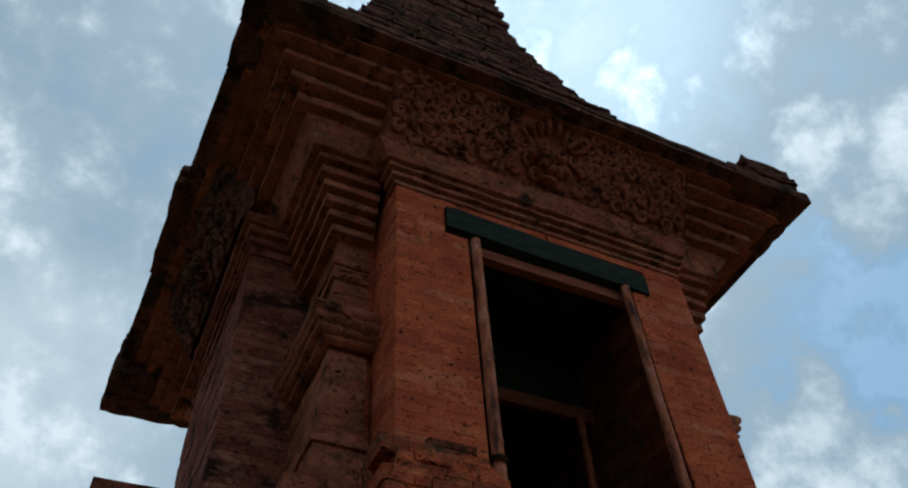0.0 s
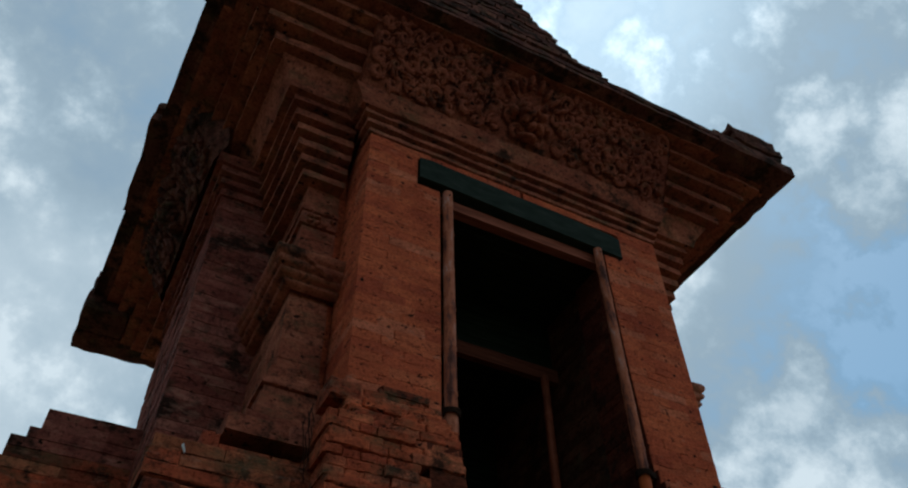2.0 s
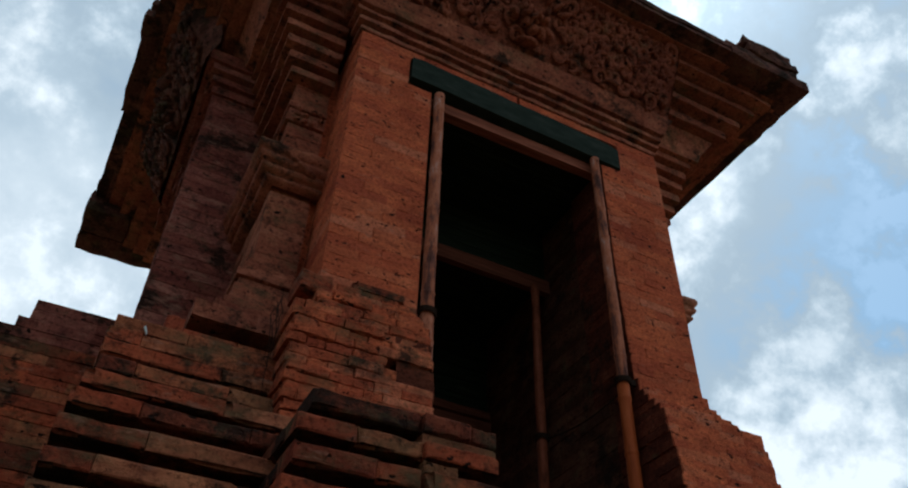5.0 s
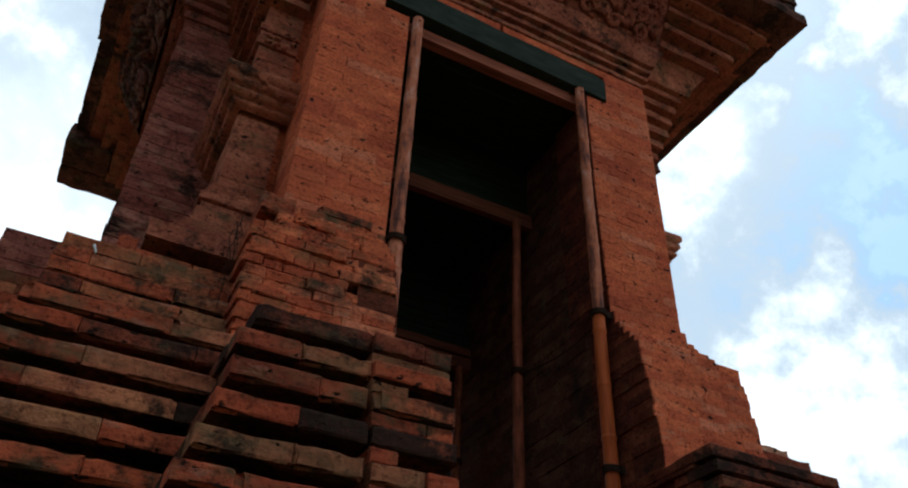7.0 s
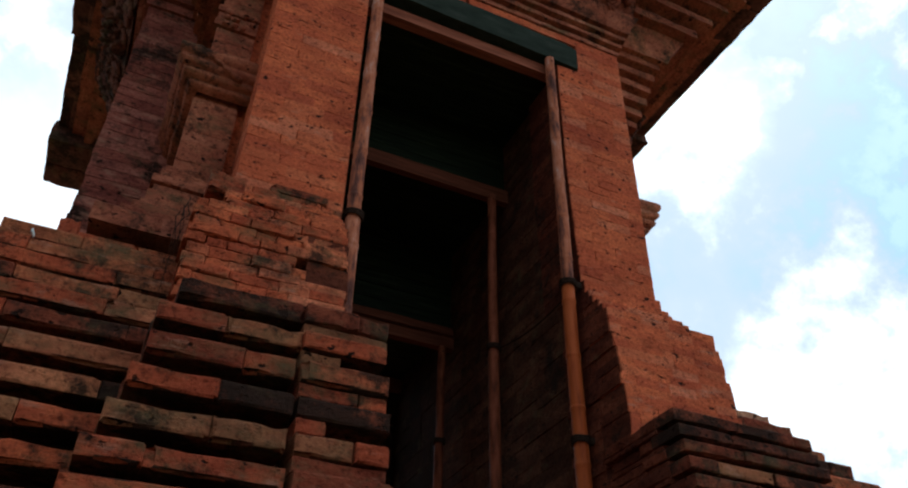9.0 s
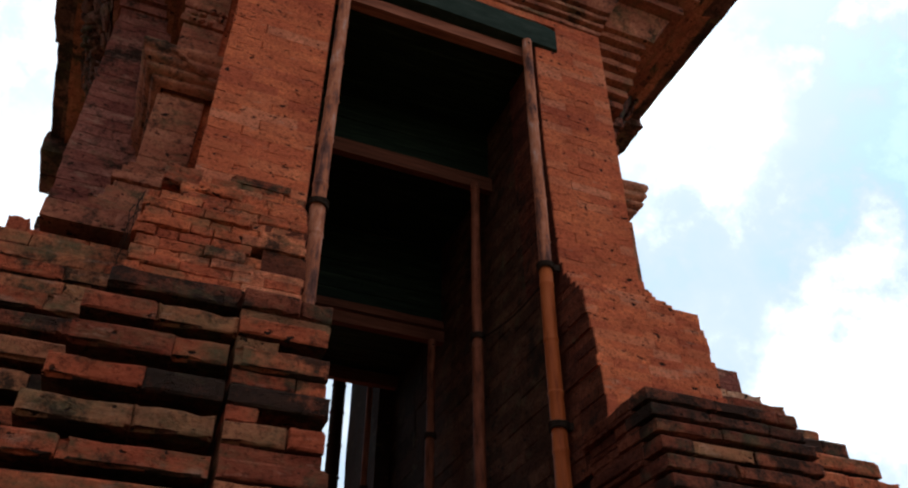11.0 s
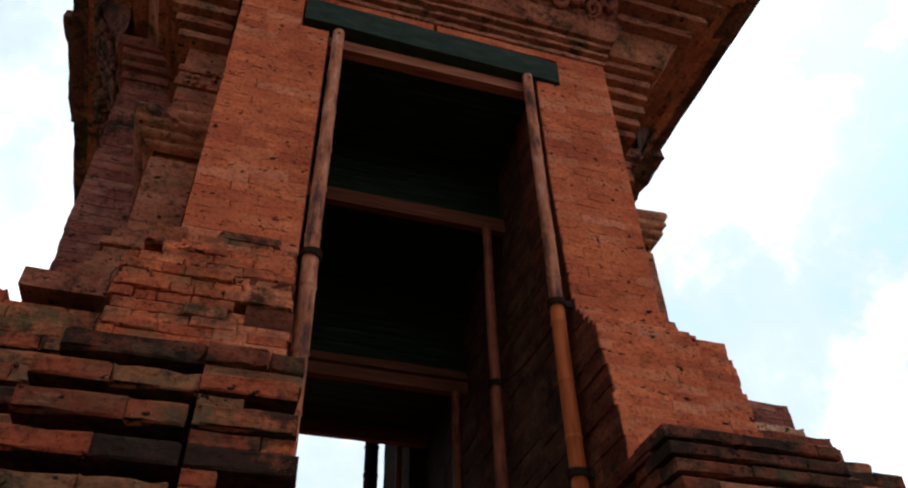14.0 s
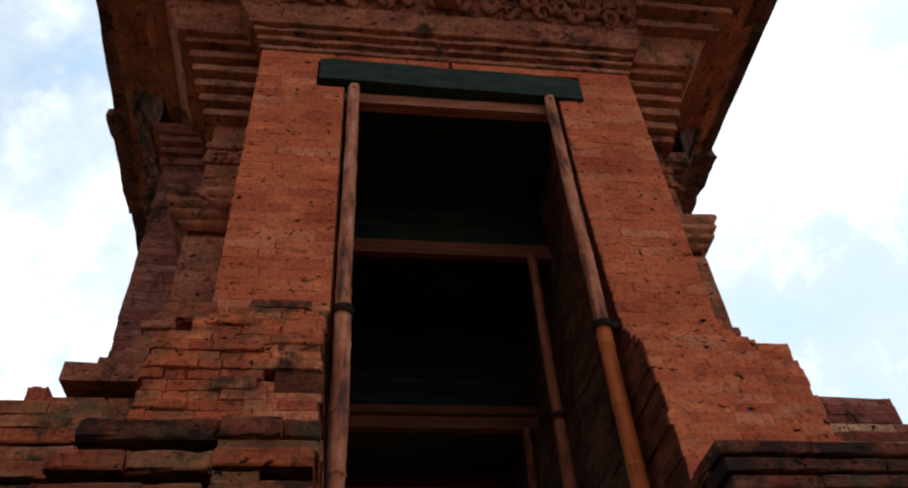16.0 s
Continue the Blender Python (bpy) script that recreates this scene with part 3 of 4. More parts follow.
# flank piers on the two closed sides
SIDE = [(2.2, 1.0, 3.6, 3.72), (2.17, 1.03, 3.72, 3.85), (2.14, 1.06, 3.85, 4.0)] + plain_courses(2.09, 1.12, 4.0, 6.54, 0.08)
SIDE += [(2.11, 1.10, 6.54, 6.61), (2.09, 1.12, 6.61, 6.65), (2.13, 1.08, 6.65, 6.72), (2.10, 1.11, 6.72, 6.76), (2.16, 1.05, 6.76, 6.83), (2.20, 1.02, 6.83, 6.95)]
for s in (-1, 1):
    bm = bmesh.new()
    box(bm, *sorted((s * 1.5, s * (1.97 if s < 0 else 2.09))), 1.24, 2.98, 3.6, 6.95)
    own = part("side_pier", bm, M_CORE, gate, "brick pier of the closed side wall")
    for hx, y0, z0, z1 in SIDE if s < 0 else SIDE[-6:]:
        rng = random.Random(int(z0 * 911))
        e = rng.uniform(-0.004, 0.005)
        m = rng.uniform(1.72, 1.9)
        piece(own, M_DULL, *sorted((s * (hx + e), s * (m + 0.0005))), y0, y0 + 0.3, z0 + 0.0002, z1 - 0.0002, 0.07, 0.010, 0.004, 0)
        piece(own, M_DULL, *sorted((s * (m - 0.0005), s * 1.5)), y0 + 0.001, y0 + 0.3, z0 + 0.0002, z1 - 0.0002, 0.07, 0.010, 0.004, 0)
        y = y0 + 0.301
        while y < 4.2 - y0 - 0.01:
            n = y + rng.uniform(0.4, 0.6)
            n = 4.2 - y0 if 4.2 - y0 - n < 0.14 else n
            piece(own, M_DULL, *sorted((s * (hx + rng.uniform(-0.004, 0.006)), s * (hx - 0.2))), y + 0.0006, n - 0.0006, z0 + 0.0002, z1 - 0.0002, 0.10, 0.010, 0.005, 1)
            y = n

# core of the tower, pierced by the passage, whose roof drops in steps towards the middle
bm = bmesh.new()
for s in (-1, 1):
    a, b = sorted((s * 0.90, s * 1.52))
    box(bm, a, b, 0.45, 3.75, 0.3, 7.0)
box(bm, -1.27, 1.27, 0.13, 4.07, 6.50, 7.3)
box(bm, -1.5, 1.5, 0.45, 3.75, 6.50, 7.3)
box(bm, -0.9, 0.9, 0.93, 3.27, 6.12, 6.50)
box(bm, -0.9, 0.9, 1.88, 2.95, 5.66, 6.12)
part("core", bm, M_CORE, gate, "rough inner brickwork")

# passage walls, laid course by course, with the gloom put into their colour
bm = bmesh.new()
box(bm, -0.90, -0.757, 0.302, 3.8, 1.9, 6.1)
part("passage_wall", bm, M_PASSAGE_SHADE, gate, "brick wall of the passage, shade put into its colour")
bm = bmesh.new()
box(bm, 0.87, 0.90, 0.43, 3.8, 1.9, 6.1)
wall = part("passage_wall", bm, M_PASSAGE_SHADE, gate, "brick wall of the passage, shade put into its colour")
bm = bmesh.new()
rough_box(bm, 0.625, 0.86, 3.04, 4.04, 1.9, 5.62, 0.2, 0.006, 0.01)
part("rear_jamb", bm, M_SLOT_SHADE, gate, "brick jamb of the rear doorway, passage shade in its colour")
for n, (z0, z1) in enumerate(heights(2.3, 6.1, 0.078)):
    brick_row(M_PASSAGE_SHADE, wall, (0.757, 2.0), (0.757, 0.43 if z0 > 4.2 else 0.15), z0, z1 - z0, -90, proud=0.004, gap=0.001, phase=n % 2, sizes=(0.24, 0.42), tight=True)
# rear half of the wall in near-black brick, shade put into its colour
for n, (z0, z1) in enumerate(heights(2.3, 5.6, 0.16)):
    brick_row(M_SLOT_SHADE, wall, (0.757, 3.8), (0.757, 2.0), z0, z1 - z0, -90, proud=0.004, gap=0.001, phase=n % 2, sizes=(0.4, 0.6), tight=True)

# mouldings over the doorway, front and back
DOOR_CORNICE = [(1.31, -0.018, 6.505, 6.56), (1.295, 0.005, 6.56, 6.59), (1.335, -0.034, 6.59, 6.645), (1.315, -0.005, 6.645, 6.675), (1.365, -0.052, 6.675, 6.73), (1.345, -0.02, 6.73, 6.76),
                (1.40, -0.066, 6.76, 6.955)]
for rear in (False, True):
    for hx, fy, z0, z1 in DOOR_CORNICE:
        bm = bmesh.new()
        box(bm, -hx + 0.1, hx - 0.1, *((0.16, 0.5) if not rear else (3.7, 4.04)), z0 + 0.001, z1 - 0.001)
        own = part("door_moulding", bm, M_MOULD, gate)
        x = -hx
        rng = random.Random(int(z0 * 771))
        while x < hx - 0.01:
            n = x + rng.uniform(0.3, 0.44)
            n = hx if hx - n < 0.14 else n
            y0, y1 = (fy, 0.16) if not rear else (4.04, 4.2 - fy)
            brick_bm = bmesh.new()
            rough_box(brick_bm, x + 0.0002, n - 0.0002, y0 + rng.uniform(-0.001, 0.001), y1, z0 + 0.001, z1 - 0.001, 0.06 if not rear else 0.3, 0.006, 0.016, 0.0, 0)
            if z1 - z0 > 0.15:
                # the tall band swells out towards the carved panel
                for v in brick_bm.verts:
                    t = max(0.0, (v.co.z - z0) / (z1 - z0)) ** 1.5
                    if not 0.1 < v.co.y < 4.1:
                        v.co.y += math.copysign(0.055 * t, v.co.y - MID)
                    if abs(v.co.x) > hx - 0.03:
                        v.co.x += math.copysign(0.09 * t, v.co.x)
            part("brick", brick_bm, M_MOULD, own)
            x = n


# stepped cornice, eave and roof, course upon course
def ring_courses(name, rows, mat, label, amp, worn, flare=0.0):
    for hx, fy, z0, z1 in rows:
        bm = bmesh.new()
        off = -0.02 if hx > 2 else 0.0
        box(bm, -hx + 0.1 + off, hx - 0.1 + off, fy + 0.1, 2 * MID - fy - 0.1, z0 + 0.001, z1 - 0.001)
        widen(bm)
        own = part(name, bm, mat, gate, label)
        ring(hx, fy, z0, z1, mat, own, None, 0.38, amp, worn, -0.02 if hx > 2 else 0.0, flare)


CORNICE = []
for hx, fy, z0, z1 in ((2.15, -0.08, 7.09, 7.20), (2.26, -0.17, 7.225, 7.32), (2.37, -0.27, 7.345, 7.425), (2.50, -0.375, 7.45, 7.515), (2.63, -0.49, 7.535, 7.57)):
    CORNICE += [(hx, fy, z0, z1), (hx - 0.025, fy + 0.025, z1, z1 + 0.02)]
ring_courses("cornice_band", [(1.93, 0.11, 6.86, 7.09)], M_MOULD, "tall smooth flaring brick band", 0.008, 0.012, 0.13)
ring_courses("cornice_course", CORNICE, M_MOULD, "projecting moulded brick course", 0.008, 0.016)
ring_courses("eave_course", [(2.765, -0.605, 7.585, 7.645), (2.77, -0.61, 7.645, 7.72)], M_EAVE, "blackened brick edge of the eave", 0.008, 0.014)


def roof_inset(z):
    marks = [(7.72, 0.12), (8.0, 0.42), (8.6, 0.75), (9.3, 0.9), (10.0, 1.0), (10.2, 1.12), (11.8, 1.5), (12.8, 1.69), (14.2, 1.79), (15.4, 1.95), (16.3, 2.3)]
    for (a, p), (b, q) in zip(marks, marks[1:]):
        if z <= b:
            return p + (q - p) * (z - a) / (b - a)
    return 2.3


z, n = 7.72, 0
roof = bmesh.new()
while z < 16.2:
    h = 0.10 if z < 12.5 else 0.2
    d = roof_inset(z) + (0.05 if n % 3 == 1 else 0.0) + RNG.uniform(-0.02, 0.02)
    ring(2.72 - d, -0.60 + d, z, z + h, M_ROOF, None, roof, 0.4, 0.022, 0.03)
    if n % 4 == 0:
        box(roof, -2.66 + d, 2.66 - d, -0.54 + d, 2 * MID + 0.54 - d, z + 0.01, z + h - 0.01)
    z, n = z + h, n + 1
widen(roof)
part("roof", roof, M_ROOF, gate, "stepped roof of weathered black and red brick courses", "stuff")

# upright horn blocks on the eave
def antefix(blocks, label):
    """A stack of worn blocks; the lowest carries the others."""
    base = None
    for spec in blocks:
        bm = bmesh.new()
        rough_box(bm, *spec, 0.08, 0.016, 0.024)
        base = part("antefix", bm, M_ROOF, gate, label) if base is None else part("block", bm, M_ROOF, base) and base


for sx in (-1, 1):
    for rear in (False, True):
        edge = 2.75 if sx > 0 else 2.90 if rear else 2.70
        m = (lambda y: 2 * MID - y) if rear else (lambda y: y)
        blocks = []
        for k, (o, h0, h1) in enumerate(((0.0, 7.385 if rear else 7.54, 7.68), (0.06, 7.68, 7.80), (0.03, 7.80, 7.92), (0.07, 7.92, 8.06))):
            xa, xb = sorted((sx * (2.12 if k > 1 else 1.85), sx * (edge + 0.03 * (k == 0) - o * 0.5)))
            ya, yb = sorted((m(-0.63 + o * 0.5), m(-0.28)))
            blocks.append((xa, xb, ya, yb, h0, h1))
            xa, xb = sorted((sx * 2.44, sx * (edge + 0.02 - o * 0.5)))
            ya, yb = sorted((m(-0.28), m(0.16)))
            blocks.append((xa, xb, ya, yb, h0, h1))
        antefix(blocks, "upright corner horn block on the eave")
    blocks = []
    for k, (w, h0, h1) in enumerate(((0.62, 7.60 if sx < 0 else 7.50, 7.70), (0.50, 7.70, 7.85), (0.55, 7.85, 7.98), (0.34, 7.98, 8.18), (0.18, 8.18, 8.3))):
        xa, xb = sorted((sx * 2.4, sx * (2.84 - 0.03 * (k % 2))))
        blocks.append((xa, xb, MID - w, MID + w, h0, h1))
    antefix(blocks, "carved middle block on the eave")

# carved panels that lean out under the eave
def scroll(bm, cx, cz, r, turns, flip, thick, place):
    """A leaf scroll: a tapering coil of raised clay."""
    steps = int(10 * turns) + 4
    rings = []
    for i in range(steps + 1):
        q = i / steps
        a = flip * q * turns * 2 * math.pi + cx * 9
        rad = r * (1 - 0.82 * q)
        px, pz = cx + rad * math.cos(a), cz + rad * math.sin(a)
        w = thick * (0.5 + 0.8 * math.sin(math.pi * min(1, q * 1.2 + 0.12)))
        out = []
        for k in range(5):
            b = math.pi * k / 4
            rr = rad + w * math.cos(b)
            out.append(bm.verts.new(place(cx + rr * math.cos(a), cz + rr * math.sin(a), w * 0.9 * math.sin(b) + 0.004)))
        rings.append(out)
    for p, q in zip(rings, rings[1:]):
        for k in range(4):
            bm.faces.new((p[k], p[k + 1], q[k + 1], q[k]))


def carved_panel(place, half, up, label, round_end=0.0, mat=None):
    bm = bmesh.new()

    def sink(u, j):
        """The ends of the panel curve back into the wall."""
        return -round_end * max(0.0, (abs(u) - half + 0.22) / 0.22) ** 1.6 * (0.25 + 0.75 * j)

    nx, nz = 60, 12
    grid = [[bm.verts.new(place(-half + 2 * half * i / nx, up * j / nz, sink(-half + 2 * half * i / nx, j / nz) - 0.012 + 0.016 * noise.noise(Vector((i * 0.9, j * 0.9, half))))) for j in range(nz + 1)] for i in range(nx + 1)]
    for i in range(nx):
        for j in range(nz):
            bm.faces.new((grid[i][j], grid[i + 1][j], grid[i + 1][j + 1], grid[i][j + 1]))
    for e in (-1, 1) if not round_end else ():
        bm.faces.new([bm.verts.new(place(e * half, v, h)) for v, h in ((0, 0.0), (up, 0.0), (up, -0.3), (0, -0.3))])
    rng = random.Random(int(half * 100))
    for side in (-1, 1):
        x, n = 0.34, 0
        while x < half - (0.14 if round_end else 0.07):
            z = 0.075 if n % 2 else 0.13
            while z < up - 0.05:
                r = rng.uniform(0.045, 0.07)
                cx, cz = side * (x + rng.uniform(-0.015, 0.015)), z + rng.uniform(-0.012, 0.012)
                scroll(bm, cx, cz, r, rng.uniform(1.2, 1.6), side * (1 if (n + int(z * 10)) % 2 else -1), rng.uniform(0.020, 0.027), place)
                for k in range(3):
                    a = rng.uniform(0, 6.28)
                    lobe(bm, cx + 1.15 * r * math.cos(a), cz + 1.15 * r * math.sin(a), rng.uniform(0.030, 0.045), rng.uniform(0.012, 0.018), rng.uniform(0.03, 0.045), place, a + 0.6, 8)
                z += r * 2.1
            x, n = x + rng.uniform(0.115, 0.14), n + 1
    # broad central boss: heavy rounded swellings under a fan of leaves
    for k in range(26):
        a, d = rng.uniform(0, 6.28), rng.uniform(0, 0.24)
        lobe(bm, d * math.cos(a), up * 0.42 + d * 0.8 * math.sin(a), rng.uniform(0.03, 0.07), rng.uniform(0.025, 0.05), 0.05 + 0.07 * (1 - d / 0.24) + rng.uniform(0, 0.03), place, rng.uniform(0, 3), 10)
    for side in (-1, 1):
        lobe(bm, side * 0.085, up * 0.40, 0.05, 0.04, 0.15, place)
        for k in range(4):
            scroll(bm, side * (0.10 + 0.07 * k), up * (0.16 + 0.18 * (k % 3)), rng.uniform(0.05, 0.08), 1.4, side * (1 if k % 2 else -1), 0.024, place)
            lobe(bm, side * (0.05 + 0.075 * k), up * (0.84 - 0.07 * k), 0.026, 0.07, 0.07, place, -side * 0.35 * k, 9)
    lobe(bm, 0, up * 0.12, 0.10, 0.035, 0.12, place)
    return part("carved_panel", bm, mat or M_RELIEF, gate, label)


SLOPE, FRONT_SLOPE = 0.62, 0.54
NORM = math.hypot(1, SLOPE)
for rear in (False, True):
    def front_place(u, v, h, rear=rear):
        y, z = -0.10 - FRONT_SLOPE * v - h / NORM, 6.956 + v - h * SLOPE / NORM
        return (-u, 4.2 - y, z) if rear else (u, y, z)
    carved_panel(front_place, 1.44, 0.64, "carved scrollwork panel leaning out over the door")
for s in (-1, 1):
    def side_place(u, v, h, s=s):
        x, z = 2.25 + 0.85 * SLOPE * v + h / NORM, 6.955 + v - h * SLOPE / NORM
        return (s * x, MID + s * u, z)
    carved_panel(side_place, 1.12, 0.60, "carved scrollwork panel leaning out under the side eave", 0.34, M_EAVE)

# ---- foot of the piers, plinth and stair flanks ----
def foot_line(z):
    """The foot's front and half width at a height."""
    y = -0.002 - 0.238 * ((PIER_LOW - z) / 0.34) ** 1.3 if z > 3.88 else -0.24 - 0.14 * (3.88 - z)
    return max(y, -0.33), 1.29 if z > 4.02 else 1.32 if z > 3.89 else 1.455


for s in (-1, 1):
    own_bm = bmesh.new()
    rows = heights(2.95, PIER_LOW, 0.054)
    for z0, z1 in rows:
        y, hx = foot_line(z0)
        inn = PX0 - (0.026 if s < 0 else 0.02 * min(1.0, (PIER_LOW - z0) / 0.35))
        a, b = sorted((s * (inn + 0.05), s * (hx - 0.11)))
        box(own_bm, a, b, y + 0.11, 0.35, z0, z1)
    foot = part("pier_foot", own_bm, M_JAMB_SHADE, gate, "worn spreading foot of the door pier")
    for n, (z0, z1) in enumerate(rows):
        y, hx = foot_line(z0)
        y, hx = y + RNG.uniform(-0.006, 0.006) * (s < 0), hx + RNG.uniform(-0.012, 0.012)
        inn = PX0 - (0.026 if s < 0 else 0.02 * min(1.0, (PIER_LOW - z0) / 0.35)) + RNG.uniform(-0.008, 0.012)
        a, b = sorted((s * inn, s * hx))
        brick_row(M_FOOT if s < 0 else M_PIER, foot, (a, y), (b, y), z0, z1 - z0, 0, proud=0.013 if s < 0 else 0.002, gap=0.0015 if s < 0 else -0.0003, phase=n % 2, sizes=(0.09, 0.22), tight=s > 0, lost=0.035 if s < 0 else 0.0)
        turn, p, q = (-90, (-hx, 0.36), (-hx, y + 0.125)) if s < 0 else (90, (hx, y + 0.125), (hx, 0.36))
        brick_row(M_FOOT, foot, p, q, z0, z1 - z0, turn, proud=0.01, gap=0.005)
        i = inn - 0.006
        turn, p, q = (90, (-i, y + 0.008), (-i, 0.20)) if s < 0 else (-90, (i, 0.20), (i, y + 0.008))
        brick_row(M_JAMB_SHADE, foot, p, q, z0, z1 - z0, turn, proud=0.003, gap=0.001, tight=True)
    if s < 0:
        # a few blocks that stand out of the worn face
        for x, y, z, length, h, m in ((-0.96, -0.035, 4.215, 0.30, 0.055, M_BASE), (-1.33, -0.115, 4.06, 0.17, 0.12, M_BASE), (-1.15, -0.20, 3.98, 0.20, 0.06, M_FOOT), (-0.86, -0.22, 3.95, 0.17, 0.05, M_FOOT)):
            brick(m, foot, x, y, z, length, h)


def slotted(s, name, label, inner, half, top, line, spread, depth, solid, low, mat, stub=None, side_len=0.6, cap=0, course=0.073, slot=0.053, deep=0.19, grim=False):
    """Courses of brick that project over deep recessed ones, stepping out downwards; line gives the front at a height."""
    core = bmesh.new()
    z, n, plan = top, 0, []
    while z > low:
        h = course + RNG.uniform(-0.008, 0.008)
        plan.append((z - h, z, n, slot))
        z -= h
        if n >= solid:
            g = slot * RNG.uniform(0.8, 1.15)
            plan[-1] = (*plan[-1][:3], g)
            plan.append((z - g, z, -1, g))
            z -= g
        n += 1
    marks = sorted({top - 0.004, 3.13, 3.46, low} - {m for m in (3.13, 3.46) if m > top - 0.02}) if name == "plinth" else [low, top - 0.004]
    tiers = []
    for z in [0.0] + marks:
        y, hx = line(max(z, low)) + deep, half + spread * (top - max(z, low)) - deep
        xa, xb = s * (inner + 0.06), s * hx
        tiers.append([core.verts.new(p) for p in ((xa, y, z), (xb, y, z), (xb, depth, z), (xa, depth, z))])
    for p, q in zip(tiers, tiers[1:]):
        for k in range(4):
            core.faces.new((p[k], p[(k + 1) % 4], q[(k + 1) % 4], q[k]))
    core.faces.new(tiers[-1])
    core.faces.new(tiers[0][::-1])
    bmesh.ops.recalc_face_normals(core, faces=core.faces)
    # core coloured near black as the shade inside the slots
    own = part(name, core, M_SLOT_SHADE, gate, label)
    for z0, z1, n, g in plan:
        if n < 0:
            continue
        y, hx = line(z1) + RNG.uniform(-0.008, 0.008), half + spread * (top - z1) + RNG.uniform(-0.015, 0.015)
        m = M_LICHEN_SHADE if n < cap or (grim and n % 5 != 3) else mat
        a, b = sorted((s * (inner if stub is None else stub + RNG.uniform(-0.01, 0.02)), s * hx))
        brick_row(m, own, (a, y), (b, y), z0, z1 - z0, 0, proud=0.005, gap=0.001, phase=n % 2, sizes=(0.24, 0.55), shade_mat=M_LICHEN_SHADE, dirty=0.5 if name == "plinth" and n > 2 else 0.15)
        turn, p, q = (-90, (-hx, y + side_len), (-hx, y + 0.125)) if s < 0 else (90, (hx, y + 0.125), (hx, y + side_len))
        brick_row(M_LICHEN_SHADE if name == "stair_flank" else m, own, p, q, z0, z1 - z0, turn, proud=0.006, gap=0.003, shade_mat=M_LICHEN_SHADE)
        i = inner + RNG.uniform(-0.012, 0.02)
        if stub is not None:
            # the end next to the doorway is laid close, with chipped gaps
            a, b = sorted((s * i, s * (stub - 0.004)))
            brick_row(M_LICHEN_SHADE if n % 4 == 3 or n < cap else mat, own, (a, y - 0.014), (b, y - 0.014), z0, z1 - z0, 0, proud=0.012, gap=0.005, sizes=(0.16, 0.3), shade_mat=M_LICHEN_SHADE)
            if n >= solid:
                reach = (0.0, 0.16, 0.0, 0.22)[n % 4]
                a, b = sorted((s * (i + reach), s * (stub - 0.004)))
                brick_row(mat, own, (a, y - 0.006), (b, y - 0.006), z0 - g, g, 0, proud=0.006, gap=0.004, sizes=(0.12, 0.3))
        if inner < 1.0:
            turn, p, q = (90, (-i, y + 0.125), (-i, y + side_len)) if s < 0 else (-90, (i, y + side_len), (i, y + 0.125))
            brick_row(M_JAMB_SHADE if grim else mat, own, p, q, z0, z1 - z0, turn, proud=0.012, gap=0.003)
            brick_row(M_JAMB_SHADE if grim else mat, own, p, q, z0 - g, g, turn, proud=0.012, gap=0.003)
    return own


def plinth_line(z):
    return -0.06 - 0.22 * (3.73 - z) if z > 3.46 else -0.12 - 1.0 * (3.46 - z) if z > 3.13 else -0.45 - 0.42 * (3.13 - z)


PLINTH = "stepped brick plinth with deep shadow slots between courses"
FLANK = "weathered brick stair flank with blackened top course"
plinth = slotted(-1, "plinth", PLINTH, 1.30, 2.17, 3.65, plinth_line, 0.08, 1.6, 2, 1.9, M_BASE, None, 0.9, course=0.070, slot=0.076, deep=0.18)
slotted(1, "plinth", PLINTH, 1.30, 2.06, 3.54, plinth_line, 0.30, 1.6, 1, 1.9, M_BASE, None, 0.9, course=0.075, slot=0.05, deep=0.16)
brick_row(M_BASE, plinth, (-1.97, -0.045), (-1.885, -0.045), 3.651, 0.085, 0, proud=0.008)
brick_row(M_BASE, plinth, (-1.885, -0.045), (-1.40, -0.045), 3.651, 0.036, 0, proud=0.006, shade_mat=M_LICHEN_SHADE)
brick_row(M_BASE, plinth, (-1.97, 0.5), (-1.97, 0.08), 3.651, 0.085, -90, proud=0.008)
bm = bmesh.new()
for k in range(3):
    lobe(bm, -2.045 + 0.006 * k, 3.60 - 0.012 * k, 0.006 - 0.001 * k, 0.010, 0.004, lambda u, v, h: (u, -0.095 - h, v), 0, 7)
part("lime_streak", bm, M_WHITE, plinth, "small white lime streak")
repair = thing("repair_course", "pale new brick course laid on the plinth corner", "brick course")
for x in (1.60, 1.87):
    brick(M_PALE, repair, x, -0.02, 3.541, 0.29 if x < 1.7 else 0.24, 0.085)
    brick(M_PALE, repair, x - 0.04, 0.11, 3.541, 0.29, 0.075)
slotted(-1, "stair_flank", FLANK, 0.70, 1.46, 3.11, lambda z: -0.82 - 0.22 * (3.11 - z), 0.22, 0.0, 0, 1.5, M_BASE, 1.02, 0.55, 1)
slotted(1, "stair_flank", FLANK, 0.70, 1.49, 3.14, lambda z: -0.68 - 0.22 * (3.14 - z), 0.22, 0.0, 0, 1.5, M_BASE, None, 0.55, 1, course=0.056, slot=0.024, deep=0.10, grim=True)

# floor of the passage
bm = bmesh.new()
box(bm, -0.71, 0.69, -0.35, 4.5, 0.0, 1.9)
